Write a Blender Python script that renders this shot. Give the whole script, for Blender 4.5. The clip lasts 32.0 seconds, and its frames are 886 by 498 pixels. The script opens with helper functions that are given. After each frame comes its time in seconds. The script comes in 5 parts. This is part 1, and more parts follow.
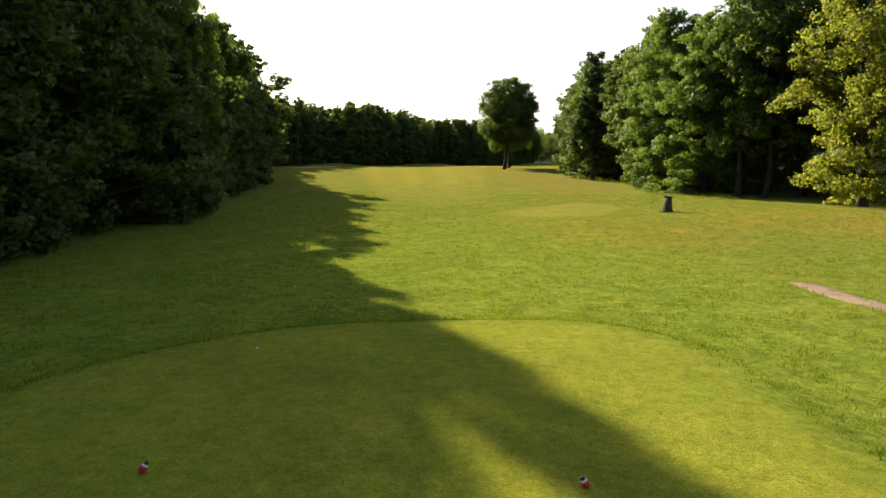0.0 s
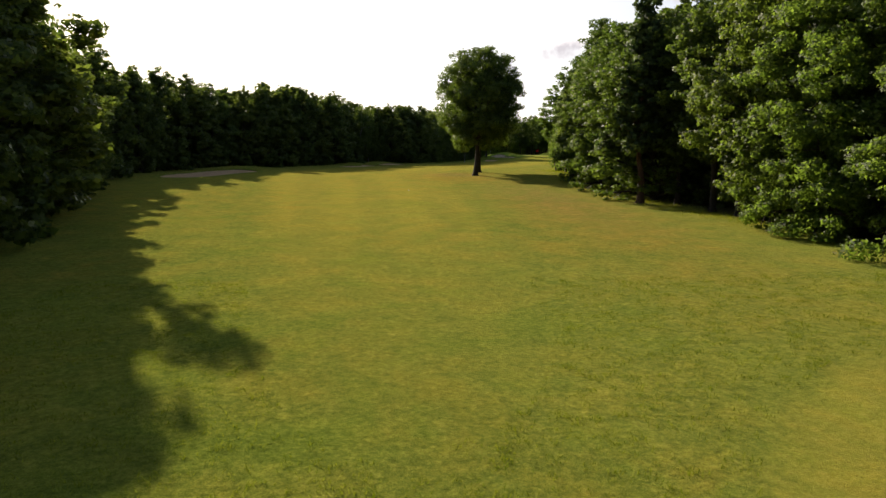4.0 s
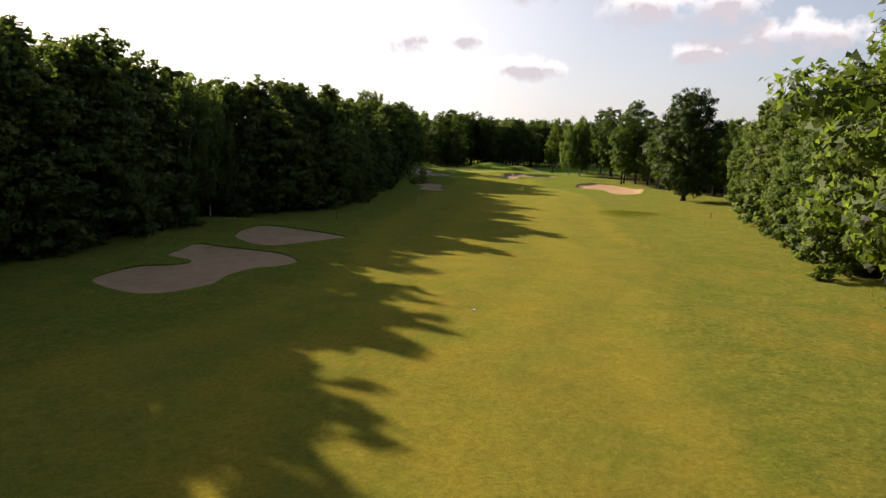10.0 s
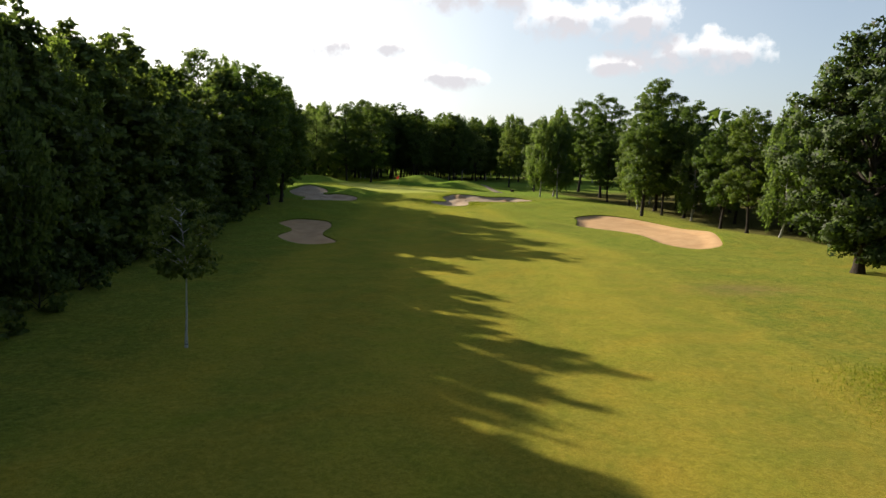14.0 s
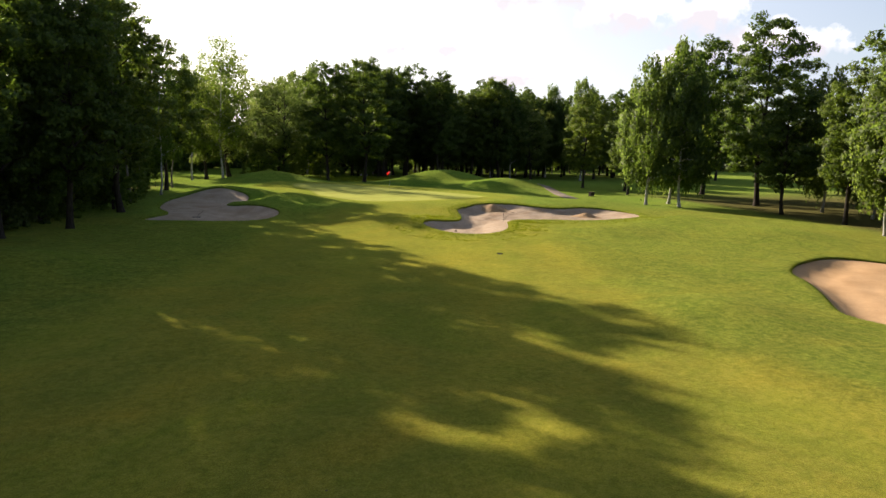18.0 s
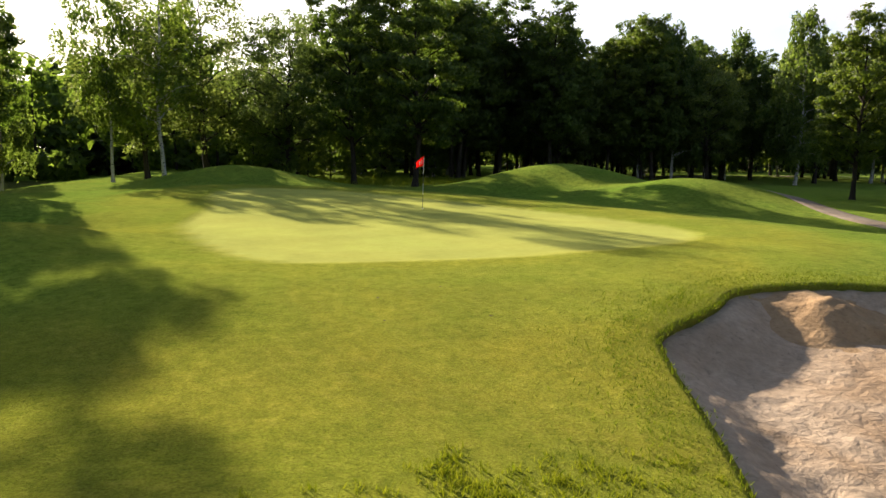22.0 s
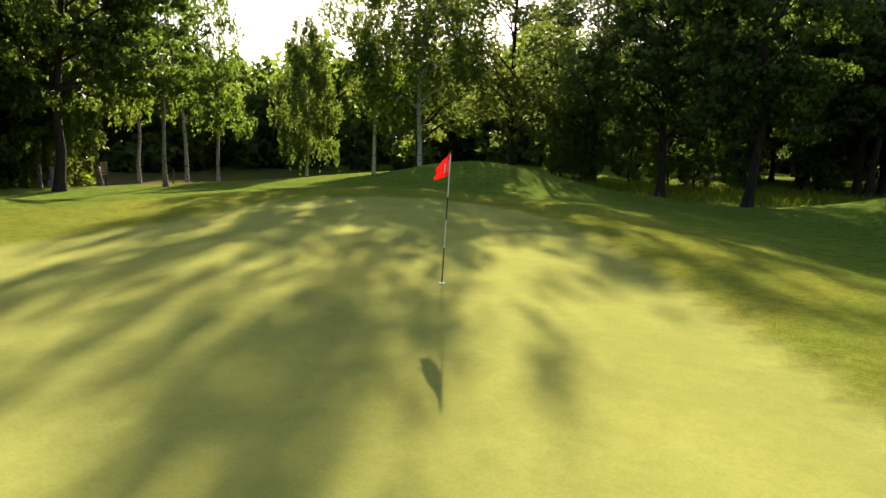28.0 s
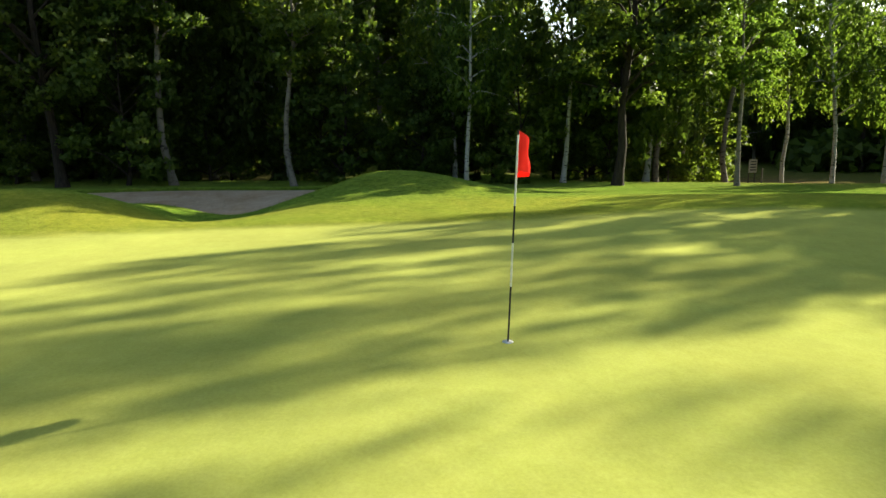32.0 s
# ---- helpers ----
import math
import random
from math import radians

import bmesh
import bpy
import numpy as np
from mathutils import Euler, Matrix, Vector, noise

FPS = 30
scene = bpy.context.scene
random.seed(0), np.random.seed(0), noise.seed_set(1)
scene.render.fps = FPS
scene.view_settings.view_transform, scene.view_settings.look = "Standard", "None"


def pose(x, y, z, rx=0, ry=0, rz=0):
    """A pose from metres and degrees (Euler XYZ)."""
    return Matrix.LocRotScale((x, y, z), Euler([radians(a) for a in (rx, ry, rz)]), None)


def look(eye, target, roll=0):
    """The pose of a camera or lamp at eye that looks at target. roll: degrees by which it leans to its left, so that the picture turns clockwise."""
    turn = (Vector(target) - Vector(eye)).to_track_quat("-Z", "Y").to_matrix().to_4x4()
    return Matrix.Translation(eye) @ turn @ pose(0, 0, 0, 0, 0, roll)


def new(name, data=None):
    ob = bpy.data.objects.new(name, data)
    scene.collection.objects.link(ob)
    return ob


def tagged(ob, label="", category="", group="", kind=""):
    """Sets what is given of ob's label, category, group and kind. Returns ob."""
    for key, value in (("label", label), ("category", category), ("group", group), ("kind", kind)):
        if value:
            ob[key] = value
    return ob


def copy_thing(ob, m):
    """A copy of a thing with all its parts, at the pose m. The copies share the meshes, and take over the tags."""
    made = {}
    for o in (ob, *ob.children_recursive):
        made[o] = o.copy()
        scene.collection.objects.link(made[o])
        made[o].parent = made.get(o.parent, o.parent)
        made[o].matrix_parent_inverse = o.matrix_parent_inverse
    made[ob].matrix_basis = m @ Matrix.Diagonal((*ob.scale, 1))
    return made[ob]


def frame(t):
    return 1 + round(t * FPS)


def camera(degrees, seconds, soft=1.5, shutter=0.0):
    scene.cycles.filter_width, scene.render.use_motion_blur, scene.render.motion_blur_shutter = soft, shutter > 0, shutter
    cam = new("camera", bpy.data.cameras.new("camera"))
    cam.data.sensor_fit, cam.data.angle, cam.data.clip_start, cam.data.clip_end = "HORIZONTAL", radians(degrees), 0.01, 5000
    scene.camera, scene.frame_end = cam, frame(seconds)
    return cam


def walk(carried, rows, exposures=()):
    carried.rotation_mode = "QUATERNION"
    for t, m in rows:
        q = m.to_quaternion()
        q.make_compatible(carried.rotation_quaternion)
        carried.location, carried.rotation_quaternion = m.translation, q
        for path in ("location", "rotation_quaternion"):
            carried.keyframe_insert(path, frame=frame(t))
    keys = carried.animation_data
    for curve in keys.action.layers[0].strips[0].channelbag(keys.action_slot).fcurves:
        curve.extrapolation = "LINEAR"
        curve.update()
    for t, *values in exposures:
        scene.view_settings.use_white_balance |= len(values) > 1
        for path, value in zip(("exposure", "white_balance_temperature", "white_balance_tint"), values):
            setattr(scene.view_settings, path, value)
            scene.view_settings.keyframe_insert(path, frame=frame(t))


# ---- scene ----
cam = camera(65.5, 32.0)

PATH = [
    (0.0, (-0.000, -0.000, 3.520), (-0.017, 9.909, 2.177), 0.48),
    (0.5, (-0.187, 4.853, 3.681), (-0.046, 14.760, 2.324), 0.50),
    (1.0, (-0.444, 9.765, 3.919), (-0.144, 19.665, 2.544), 0.51),
    (1.5, (-0.553, 15.003, 4.179), (-0.124, 24.897, 2.791), 0.53),
    (2.0, (-0.649, 20.286, 4.430), (-0.127, 30.174, 3.029), 0.55),
    (2.5, (-0.749, 25.960, 4.730), (-0.144, 35.840, 3.313), 0.53),
    (3.0, (-0.945, 31.974, 5.023), (-0.241, 41.844, 3.577), 0.42),
    (3.5, (-1.300, 38.295, 5.312), (-0.513, 48.153, 3.833), 0.31),
    (5.5, (-4.186, 73.661, 6.887), (-2.871, 83.451, 5.328), 0.63),
    (6.0, (-4.308, 83.067, 7.165), (-2.902, 92.843, 5.599), 0.74),
    (6.5, (-4.458, 92.329, 7.417), (-2.950, 102.089, 5.844), 0.87),
    (7.0, (-4.708, 101.933, 7.663), (-3.080, 111.672, 6.085), 1.00),
    (7.5, (-4.936, 111.334, 7.958), (-3.187, 121.051, 6.370), 1.14),
    (8.0, (-5.405, 120.883, 8.416), (-3.493, 130.566, 6.811), 1.22),
    (8.5, (-5.668, 130.459, 8.978), (-3.470, 140.079, 7.356), 1.29),
    (9.0, (-5.543, 140.481, 9.544), (-3.021, 150.021, 7.922), 1.37),
    (9.5, (-4.869, 149.724, 9.884), (-2.094, 159.195, 8.269), 1.45),
    (10.0, (-3.751, 158.810, 9.953), (-0.732, 168.210, 8.366), 1.54),
    (10.5, (-2.363, 167.684, 10.006), (0.920, 176.999, 8.438), 1.55),
    (11.0, (-0.210, 176.286, 9.972), (3.299, 185.521, 8.424), 1.58),
    (11.5, (2.581, 184.839, 9.877), (6.327, 193.986, 8.358), 1.65),
    (12.0, (6.386, 193.444, 9.682), (10.300, 202.523, 8.180), 1.76),
    (12.5, (10.410, 202.179, 9.479), (14.410, 211.222, 7.990), 1.86),
    (13.0, (14.238, 210.848, 9.300), (18.257, 219.883, 7.818), 1.95),
    (13.5, (18.195, 219.394, 9.040), (22.237, 228.422, 7.571), 2.03),
    (14.0, (22.238, 228.095, 8.741), (26.285, 237.124, 7.293), 2.08),
    (14.5, (26.116, 236.244, 8.430), (30.169, 245.274, 7.003), 2.12),
    (16.5, (40.674, 260.815, 7.559), (44.517, 269.925, 6.063), 1.81),
    (17.0, (43.886, 267.447, 7.021), (47.551, 276.630, 5.528), 1.62),
    (17.5, (46.815, 274.098, 6.424), (50.242, 283.374, 4.936), 1.43),
    (18.0, (49.634, 280.751, 5.751), (52.884, 290.093, 4.280), 1.27),
    (18.5, (52.217, 286.921, 5.072), (55.325, 296.315, 3.622), 1.17),
    (19.0, (54.614, 293.088, 4.617), (57.583, 302.528, 3.181), 1.10),
    (19.5, (56.793, 299.064, 4.335), (59.590, 308.557, 2.897), 1.02),
    (20.0, (59.010, 305.349, 4.015), (61.542, 314.916, 2.574), 0.97),
    (20.5, (60.929, 311.393, 3.811), (63.192, 321.027, 2.370), 0.91),
    (21.0, (62.667, 317.147, 3.589), (64.747, 326.823, 2.157), 0.91),
    (21.5, (63.903, 321.836, 3.462), (65.779, 331.553, 2.026), 0.91),
    (22.0, (64.794, 325.722, 3.292), (66.498, 335.472, 1.866), 0.95),
    (22.5, (65.616, 329.166, 2.982), (67.155, 338.945, 1.565), 0.98),
    (23.0, (66.275, 331.748, 2.750), (67.645, 341.552, 1.332), 1.02),
    (23.5, (66.833, 333.931, 2.539), (68.124, 343.747, 1.131), 1.04),
    (24.0, (67.493, 335.575, 2.460), (68.678, 345.406, 1.066), 1.12),
    (24.5, (68.181, 336.943, 2.398), (69.127, 346.802, 1.019), 1.24),
    (26.5, (71.766, 339.511, 2.983), (70.504, 349.321, 1.507), 2.27),
    (27.0, (72.591, 341.389, 3.239), (70.294, 350.998, 1.689), 2.26),
    (27.5, (73.233, 343.001, 3.273), (69.923, 352.302, 1.684), 2.19),
    (28.0, (73.924, 344.422, 3.262), (69.550, 353.265, 1.630), 2.10),
    (28.5, (74.433, 345.655, 3.209), (69.092, 353.942, 1.536), 2.00),
    (29.0, (74.829, 346.881, 3.158), (68.583, 354.502, 1.451), 1.88),
    (29.5, (75.080, 348.125, 3.114), (67.988, 354.957, 1.375), 1.64),
    (30.0, (75.382, 349.178, 3.125), (67.480, 355.045, 1.357), 1.29),
    (30.5, (75.624, 350.192, 3.134), (67.014, 354.948, 1.333), 0.90),
    (31.0, (75.733, 351.289, 3.107), (66.548, 354.801, 1.290), 0.54),
    (31.5, (75.764, 352.298, 3.097), (66.185, 354.510, 1.269), 0.24),
    (32.0, (75.770, 353.247, 3.104), (65.978, 354.117, 1.273), -0.08),
]
EXPOSURES = [
    (0, 1.22, 6600, 14), (1, 1.25, 6600, 16), (2, 1.05, 6650, 18), (3, 0.85, 6650, 16), (6, 0.52, 6650, 15), (9, 0.68, 6700, 18), (11, 0.62, 6700, 20), (14, 0.82, 6500, 10), (17, 0.95, 6600, 14),
    (19, 1.2, 6700, 18), (21, 1.12, 6700, 18), (23, 1.40, 6600, 14), (24, 1.28, 6600, 16), (26.5, 1.25, 6600, 22), (28, 1.38, 6600, 21), (30, 1.5, 6600, 13), (31, 1.5, 6600, 4), (32, 1.65, 6600, 2),
]
walk(cam, [(t, look(eye, target, roll)) for t, eye, target, roll in PATH], EXPOSURES)

# ---------------------------------------------------------------- light
SUN_AZ, SUN_EL = radians(-26.0), radians(21.6)
sun_dir = Vector((math.sin(SUN_AZ) * math.cos(SUN_EL), math.cos(SUN_AZ) * math.cos(SUN_EL), math.sin(SUN_EL)))
sun_data = bpy.data.lights.new("sun", "SUN")
sun_data.energy, sun_data.angle, sun_data.color = 5.0, radians(0.6), (1.0, 0.90, 0.72)
sun = new("sun", sun_data)
sun.matrix_world = look(sun_dir * 300, (0, 0, 0))

world = bpy.data.worlds.new("sky")
scene.world = world
world.use_nodes = True


# fair-weather clouds: compass bearing, height above the horizon, half width, half height (degrees)
CLOUDS = [(26, 12.0, 5.5, 1.6), (32.5, 10.4, 4.4, 1.9), (38.5, 10.3, 4.2, 2.0), (43.5, 8.0, 5.4, 1.6), (37.5, 7.0, 2.4, 1.1), (15.2, 7.8, 3.6, 1.4), (19.2, 7.9, 1.8, 1.0), (24.6, 5.8, 3.2, 1.15), (27, 20, 9, 2.6), (44, 22, 10, 3.0), (56, 13, 7, 2.0), (70, 17, 8, 2.5), (8, 16, 4, 1.2)]


def build_sky(nt):
    """Nishita sky, hazy towards the horizon, with a few small clouds."""
    nt.nodes.clear()
    N, L = nt.nodes.new, nt.links.new
    sky = N("ShaderNodeTexSky")
    sky.sky_type, sky.sun_disc = "NISHITA", False
    sky.sun_elevation, sky.sun_rotation = SUN_EL, SUN_AZ
    sky.air_density, sky.dust_density, sky.ozone_density = 1.0, 1.2, 1.0
    co = N("ShaderNodeTexCoord").outputs["Generated"]
    sep = N("ShaderNodeSeparateXYZ")
    L(co, sep.inputs[0])
    bearing = math_node(nt, "MULTIPLY", math_node(nt, "ARCTAN2", sep.outputs[0], sep.outputs[1]), 57.2958)
    height = math_node(nt, "MULTIPLY", math_node(nt, "ARCSINE", sep.outputs[2]), 57.2958)
    ragged = noise_tex(nt, co, 26.0, 6, 0.6)
    wisp = noise_tex(nt, co, 9.0, 4, 0.6)
    total = above = None
    for az, el, w, h in CLOUDS:
        u = math_node(nt, "DIVIDE", math_node(nt, "SUBTRACT", bearing, az), w)
        v = math_node(nt, "DIVIDE", math_node(nt, "SUBTRACT", height, el), h)
        d = math_node(nt, "SUBTRACT", 1.0, math_node(nt, "ADD", math_node(nt, "MULTIPLY", u, u), math_node(nt, "MULTIPLY", v, v)))
        d = math_node(nt, "MAXIMUM", d, -3.0)
        total = d if total is None else math_node(nt, "MAXIMUM", total, d)
        v = math_node(nt, "ADD", v, 0.75)
        d = math_node(nt, "SUBTRACT", 1.0, math_node(nt, "ADD", math_node(nt, "MULTIPLY", u, u), math_node(nt, "MULTIPLY", v, v)))
        d = math_node(nt, "MAXIMUM", d, -3.0)
        above = d if above is None else math_node(nt, "MAXIMUM", above, d)
    puff = math_node(nt, "ADD", math_node(nt, "MULTIPLY", math_node(nt, "SUBTRACT", ragged, 0.5), 4.0), math_node(nt, "MULTIPLY", math_node(nt, "SUBTRACT", wisp, 0.5), 2.0))
    mask = ramp(nt, math_node(nt, "ADD", total, puff), [(0.0, grey(0.0)), (0.5, grey(0.45)), (1.0, grey(0.92))])
    tone = ramp(nt, math_node(nt, "ADD", above, math_node(nt, "MULTIPLY", puff, 0.6)), [(0.0, (12.5, 12.1, 11.7)), (0.6, (6.6, 6.4, 6.7))])
    haze = ramp(nt, math_node(nt, "DIVIDE", height, 40.0), [(0.0, grey(0.72)), (0.28, grey(0.55)), (0.55, grey(0.15)), (1.0, grey(0.03))])
    toward = N("ShaderNodeVectorMath")
    toward.operation = "DOT_PRODUCT"
    L(co, toward.inputs[0])
    toward.inputs[1].default_value = sun_dir
    glare = ramp(nt, toward.outputs["Value"], [(0.25, grey(0.55)), (0.55, grey(0.75)), (0.80, grey(0.95)), (0.95, grey(1.0))])
    veil = ramp(nt, toward.outputs["Value"], [(0.25, (7.2, 8.2, 9.8)), (0.58, (9.6, 10.2, 11.0)), (0.84, (16.8, 16.6, 16.2))])
    c = mix(nt, math_node(nt, "MULTIPLY", haze, glare), sky.outputs[0], veil)
    c = mix(nt, mask, c, tone)
    bg = N("ShaderNodeBackground")
    bg.inputs["Strength"].default_value = 0.066
    out = N("ShaderNodeOutputWorld")
    L(c, bg.inputs[0])
    L(bg.outputs[0], out.inputs[0])




# ---------------------------------------------------------------- materials
def material(name):
    m = bpy.data.materials.new(name)
    m.use_nodes = True
    nt = m.node_tree
    nt.nodes.clear()
    out = nt.nodes.new("ShaderNodeOutputMaterial")
    return m, nt, out


def principled(nt, out, rough=0.8, spec=0.3):
    b = nt.nodes.new("ShaderNodeBsdfPrincipled")
    b.inputs["Roughness"].default_value = rough
    b.inputs["Specular IOR Level"].default_value = spec
    nt.links.new(b.outputs[0], out.inputs["Surface"])
    return b


def coords(nt, kind="Object"):
    return nt.nodes.new("ShaderNodeTexCoord").outputs[kind]


def noise_tex(nt, vec, scale, detail=4.0, rough=0.6, distortion=0.0):
    n = nt.nodes.new("ShaderNodeTexNoise")
    n.inputs["Scale"].default_value, n.inputs["Detail"].default_value = scale, detail
    n.inputs["Roughness"].default_value, n.inputs["Distortion"].default_value = rough, distortion
    nt.links.new(vec, n.inputs["Vector"])
    return n.outputs["Fac"]


def ramp(nt, fac, stops):
    r = nt.nodes.new("ShaderNodeValToRGB")
    while len(r.color_ramp.elements) < len(stops):
        r.color_ramp.elements.new(0.5)
    for e, (p, c) in zip(r.color_ramp.elements, stops):
        e.position = p
        e.color = (*c, 1) if len(c) == 3 else c
    nt.links.new(fac, r.inputs[0])
    return r.outputs[0]


def grey(v):
    return (v, v, v)


def mix(nt, fac, a, b, blend="MIX"):
    n = nt.nodes.new("ShaderNodeMix")
    n.data_type, n.blend_type = "RGBA", blend
    for sock, v in ((n.inputs[0], fac), (n.inputs[6], a), (n.inputs[7], b)):
        if isinstance(v, (int, float)):
            sock.default_value = v
        elif isinstance(v, tuple):
            sock.default_value = (*v, 1)
        else:
            nt.links.new(v, sock)
    return n.outputs[2]


def bump(nt, height, strength, distance):
    b = nt.nodes.new("ShaderNodeBump")
    b.inputs["Strength"].default_value, b.inputs["Distance"].default_value = strength, distance
    nt.links.new(height, b.inputs["Height"])
    return b.outputs[0]


def math_node(nt, op, a, b=0.0):
    n = nt.nodes.new("ShaderNodeMath")
    n.operation = op
    for sock, v in ((n.inputs[0], a), (n.inputs[1], b)):
        if isinstance(v, (int, float)):
            sock.default_value = v
        else:
            nt.links.new(v, sock)
    return n.outputs[0]


def attribute(nt, name):
    a = nt.nodes.new("ShaderNodeAttribute")
    a.attribute_name = name
    return a.outputs["Fac"]


build_sky(world.node_tree)


def grass_material():
    """Turf: rough, mown fairway, close-cut green, worn dry patches and woodland litter, by the ground's own zones."""
    m, nt, out = material("turf")
    b = principled(nt, out, 0.9, 0.0)
    b.inputs["Sheen Weight"].default_value, b.inputs["Sheen Roughness"].default_value = 0.14, 0.45
    b.inputs["Sheen Tint"].default_value = (0.62, 0.60, 0.22, 1)
    co = coords(nt)
    big = noise_tex(nt, co, 0.05, 4, 0.6, 0.8)
    mid = noise_tex(nt, co, 0.45, 5, 0.65)
    fine = noise_tex(nt, co, 5.5, 9, 0.80)
    tuft = noise_tex(nt, co, 30.0, 5, 0.75)
    rough_c = ramp(nt, fine, [(0.28, (0.050, 0.080, 0.010)), (0.5, (0.165, 0.203, 0.024)), (0.72, (0.300, 0.308, 0.048))])
    fair_c = ramp(nt, fine, [(0.28, (0.142, 0.162, 0.018)), (0.5, (0.236, 0.234, 0.028)), (0.72, (0.316, 0.290, 0.048))])
    green_c = ramp(nt, fine, [(0.3, (0.298, 0.324, 0.066)), (0.7, (0.345, 0.368, 0.090))])
    dry_c = ramp(nt, fine, [(0.28, (0.16, 0.112, 0.010)), (0.72, (0.35, 0.245, 0.034))])
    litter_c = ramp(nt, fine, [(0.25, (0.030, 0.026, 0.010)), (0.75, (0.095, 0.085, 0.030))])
    c = mix(nt, attribute(nt, "fairway"), rough_c, fair_c)
    dryness = math_node(nt, "MULTIPLY", ramp(nt, mid, [(0.42, grey(0.0)), (0.64, grey(1.0))]), ramp(nt, big, [(0.38, grey(0.05)), (0.62, grey(0.8))]))
    dryness = math_node(nt, "MULTIPLY", dryness, math_node(nt, "SUBTRACT", 1.0, math_node(nt, "MULTIPLY", attribute(nt, "lush"), 0.8)))
    c = mix(nt, math_node(nt, "MULTIPLY", dryness, 0.55), c, dry_c)
    c = mix(nt, math_node(nt, "MULTIPLY", attribute(nt, "lush"), 0.65), c, mix(nt, 1.0, c, (1.0, 1.05, 0.85), "MULTIPLY"))
    c = mix(nt, math_node(nt, "MULTIPLY", attribute(nt, "dry"), ramp(nt, mid, [(0.3, grey(0.25)), (0.6, grey(1.0))])), c, dry_c)
    c = mix(nt, attribute(nt, "spring"), c, mix(nt, 1.0, c, (1.10, 1.15, 0.95), "MULTIPLY"))
    c = mix(nt, attribute(nt, "damp"), c, mix(nt, 1.0, c, (0.84, 1.10, 1.15), "MULTIPLY"))
    c = mix(nt, attribute(nt, "green"), c, green_c)
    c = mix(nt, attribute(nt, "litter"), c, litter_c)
    c = mix(nt, math_node(nt, "MULTIPLY", attribute(nt, "worn"), ramp(nt, mid, [(0.35, grey(0.3)), (0.55, grey(1.0))])), c, ramp(nt, fine, [(0.3, (0.12, 0.07, 0.04)), (0.7, (0.26, 0.155, 0.095))]))
    c = mix(nt, 0.8, c, ramp(nt, mid, [(0.3, grey(0.80)), (0.7, grey(1.15))]), "MULTIPLY")
    coarse = math_node(nt, "SUBTRACT", 1.0, math_node(nt, "MULTIPLY", attribute(nt, "green"), 0.75))
    longer = math_node(nt, "MULTIPLY", math_node(nt, "SUBTRACT", 1.0, math_node(nt, "MULTIPLY", attribute(nt, "fairway"), 0.5)), coarse)
    clump = noise_tex(nt, co, 2.4, 6, 0.75, 0.5)
    c = mix(nt, longer, c, ramp(nt, clump, [(0.34, (0.66, 0.72, 0.70)), (0.50, (0.98, 0.98, 0.96)), (0.66, (1.28, 1.20, 1.24))]), "MULTIPLY")
    c = mix(nt, attribute(nt, "mow"), c, mix(nt, 1.0, c, (1.16, 1.11, 1.06), "MULTIPLY"))
    c = mix(nt, math_node(nt, "MULTIPLY", coarse, 0.8), c, ramp(nt, tuft, [(0.3, grey(0.46)), (0.7, grey(1.48))]), "MULTIPLY")
    drift = noise_tex(nt, co, 0.13, 5, 0.65, 1.5)
    c = mix(nt, math_node(nt, "MULTIPLY", coarse, 0.7), c, ramp(nt, drift, [(0.36, (0.84, 0.98, 0.80)), (0.5, (1.0, 1.0, 1.0)), (0.64, (1.15, 1.02, 0.92))]), "MULTIPLY")
    nt.links.new(c, b.inputs["Base Color"])
    h = math_node(nt, "ADD", math_node(nt, "ADD", math_node(nt, "MULTIPLY", tuft, 0.45), math_node(nt, "MULTIPLY", clump, 0.9)), math_node(nt, "MULTIPLY", fine, 0.8))
    cut = math_node(nt, "SUBTRACT", 1.0, math_node(nt, "MULTIPLY", attribute(nt, "green"), 0.9))
    cut = math_node(nt, "SUBTRACT", cut, math_node(nt, "MULTIPLY", attribute(nt, "fairway"), 0.08))
    nt.links.new(bump(nt, math_node(nt, "MULTIPLY", h, cut), 0.65, 0.10), b.inputs["Normal"])
    return m


def sand_material(name, a, c, rake=0.8):
    m, nt, out = material(name)
    b = principled(nt, out, 0.9, 0.15)
    co = coords(nt)
    big, fine = noise_tex(nt, co, 0.7, 4), noise_tex(nt, co, 9.0, 6, 0.7)
    base = mix(nt, 0.6, ramp(nt, big, [(0.3, a), (0.7, c)]), ramp(nt, fine, [(0.3, grey(1 - rake / 2)), (0.7, grey(1 + rake / 4))]), "MULTIPLY")
    # Dark spots put the shade of small footprints into the sand colour.
    pit_shade = noise_tex(nt, co, 7.0, 4, 0.7, 0.8)
    damp = noise_tex(nt, co, 0.45, 3, 0.6, 0.4)
    c2 = mix(nt, rake, base, mix(nt, 1.0, base, ramp(nt, pit_shade, [(0.30, grey(0.52)), (0.42, grey(1.0))]), "MULTIPLY"))
    c2 = mix(nt, rake * 0.8, c2, mix(nt, 1.0, c2, ramp(nt, damp, [(0.52, (1.0, 1.0, 1.0)), (0.66, (0.80, 0.70, 0.58))]), "MULTIPLY"))
    nt.links.new(c2, b.inputs["Base Color"])
    prints = noise_tex(nt, co, 4.5, 5, 0.6, 0.6)
    nt.links.new(bump(nt, math_node(nt, "ADD", prints, math_node(nt, "MULTIPLY", fine, 0.6)), rake * 0.8, 0.08), b.inputs["Normal"])
    return m


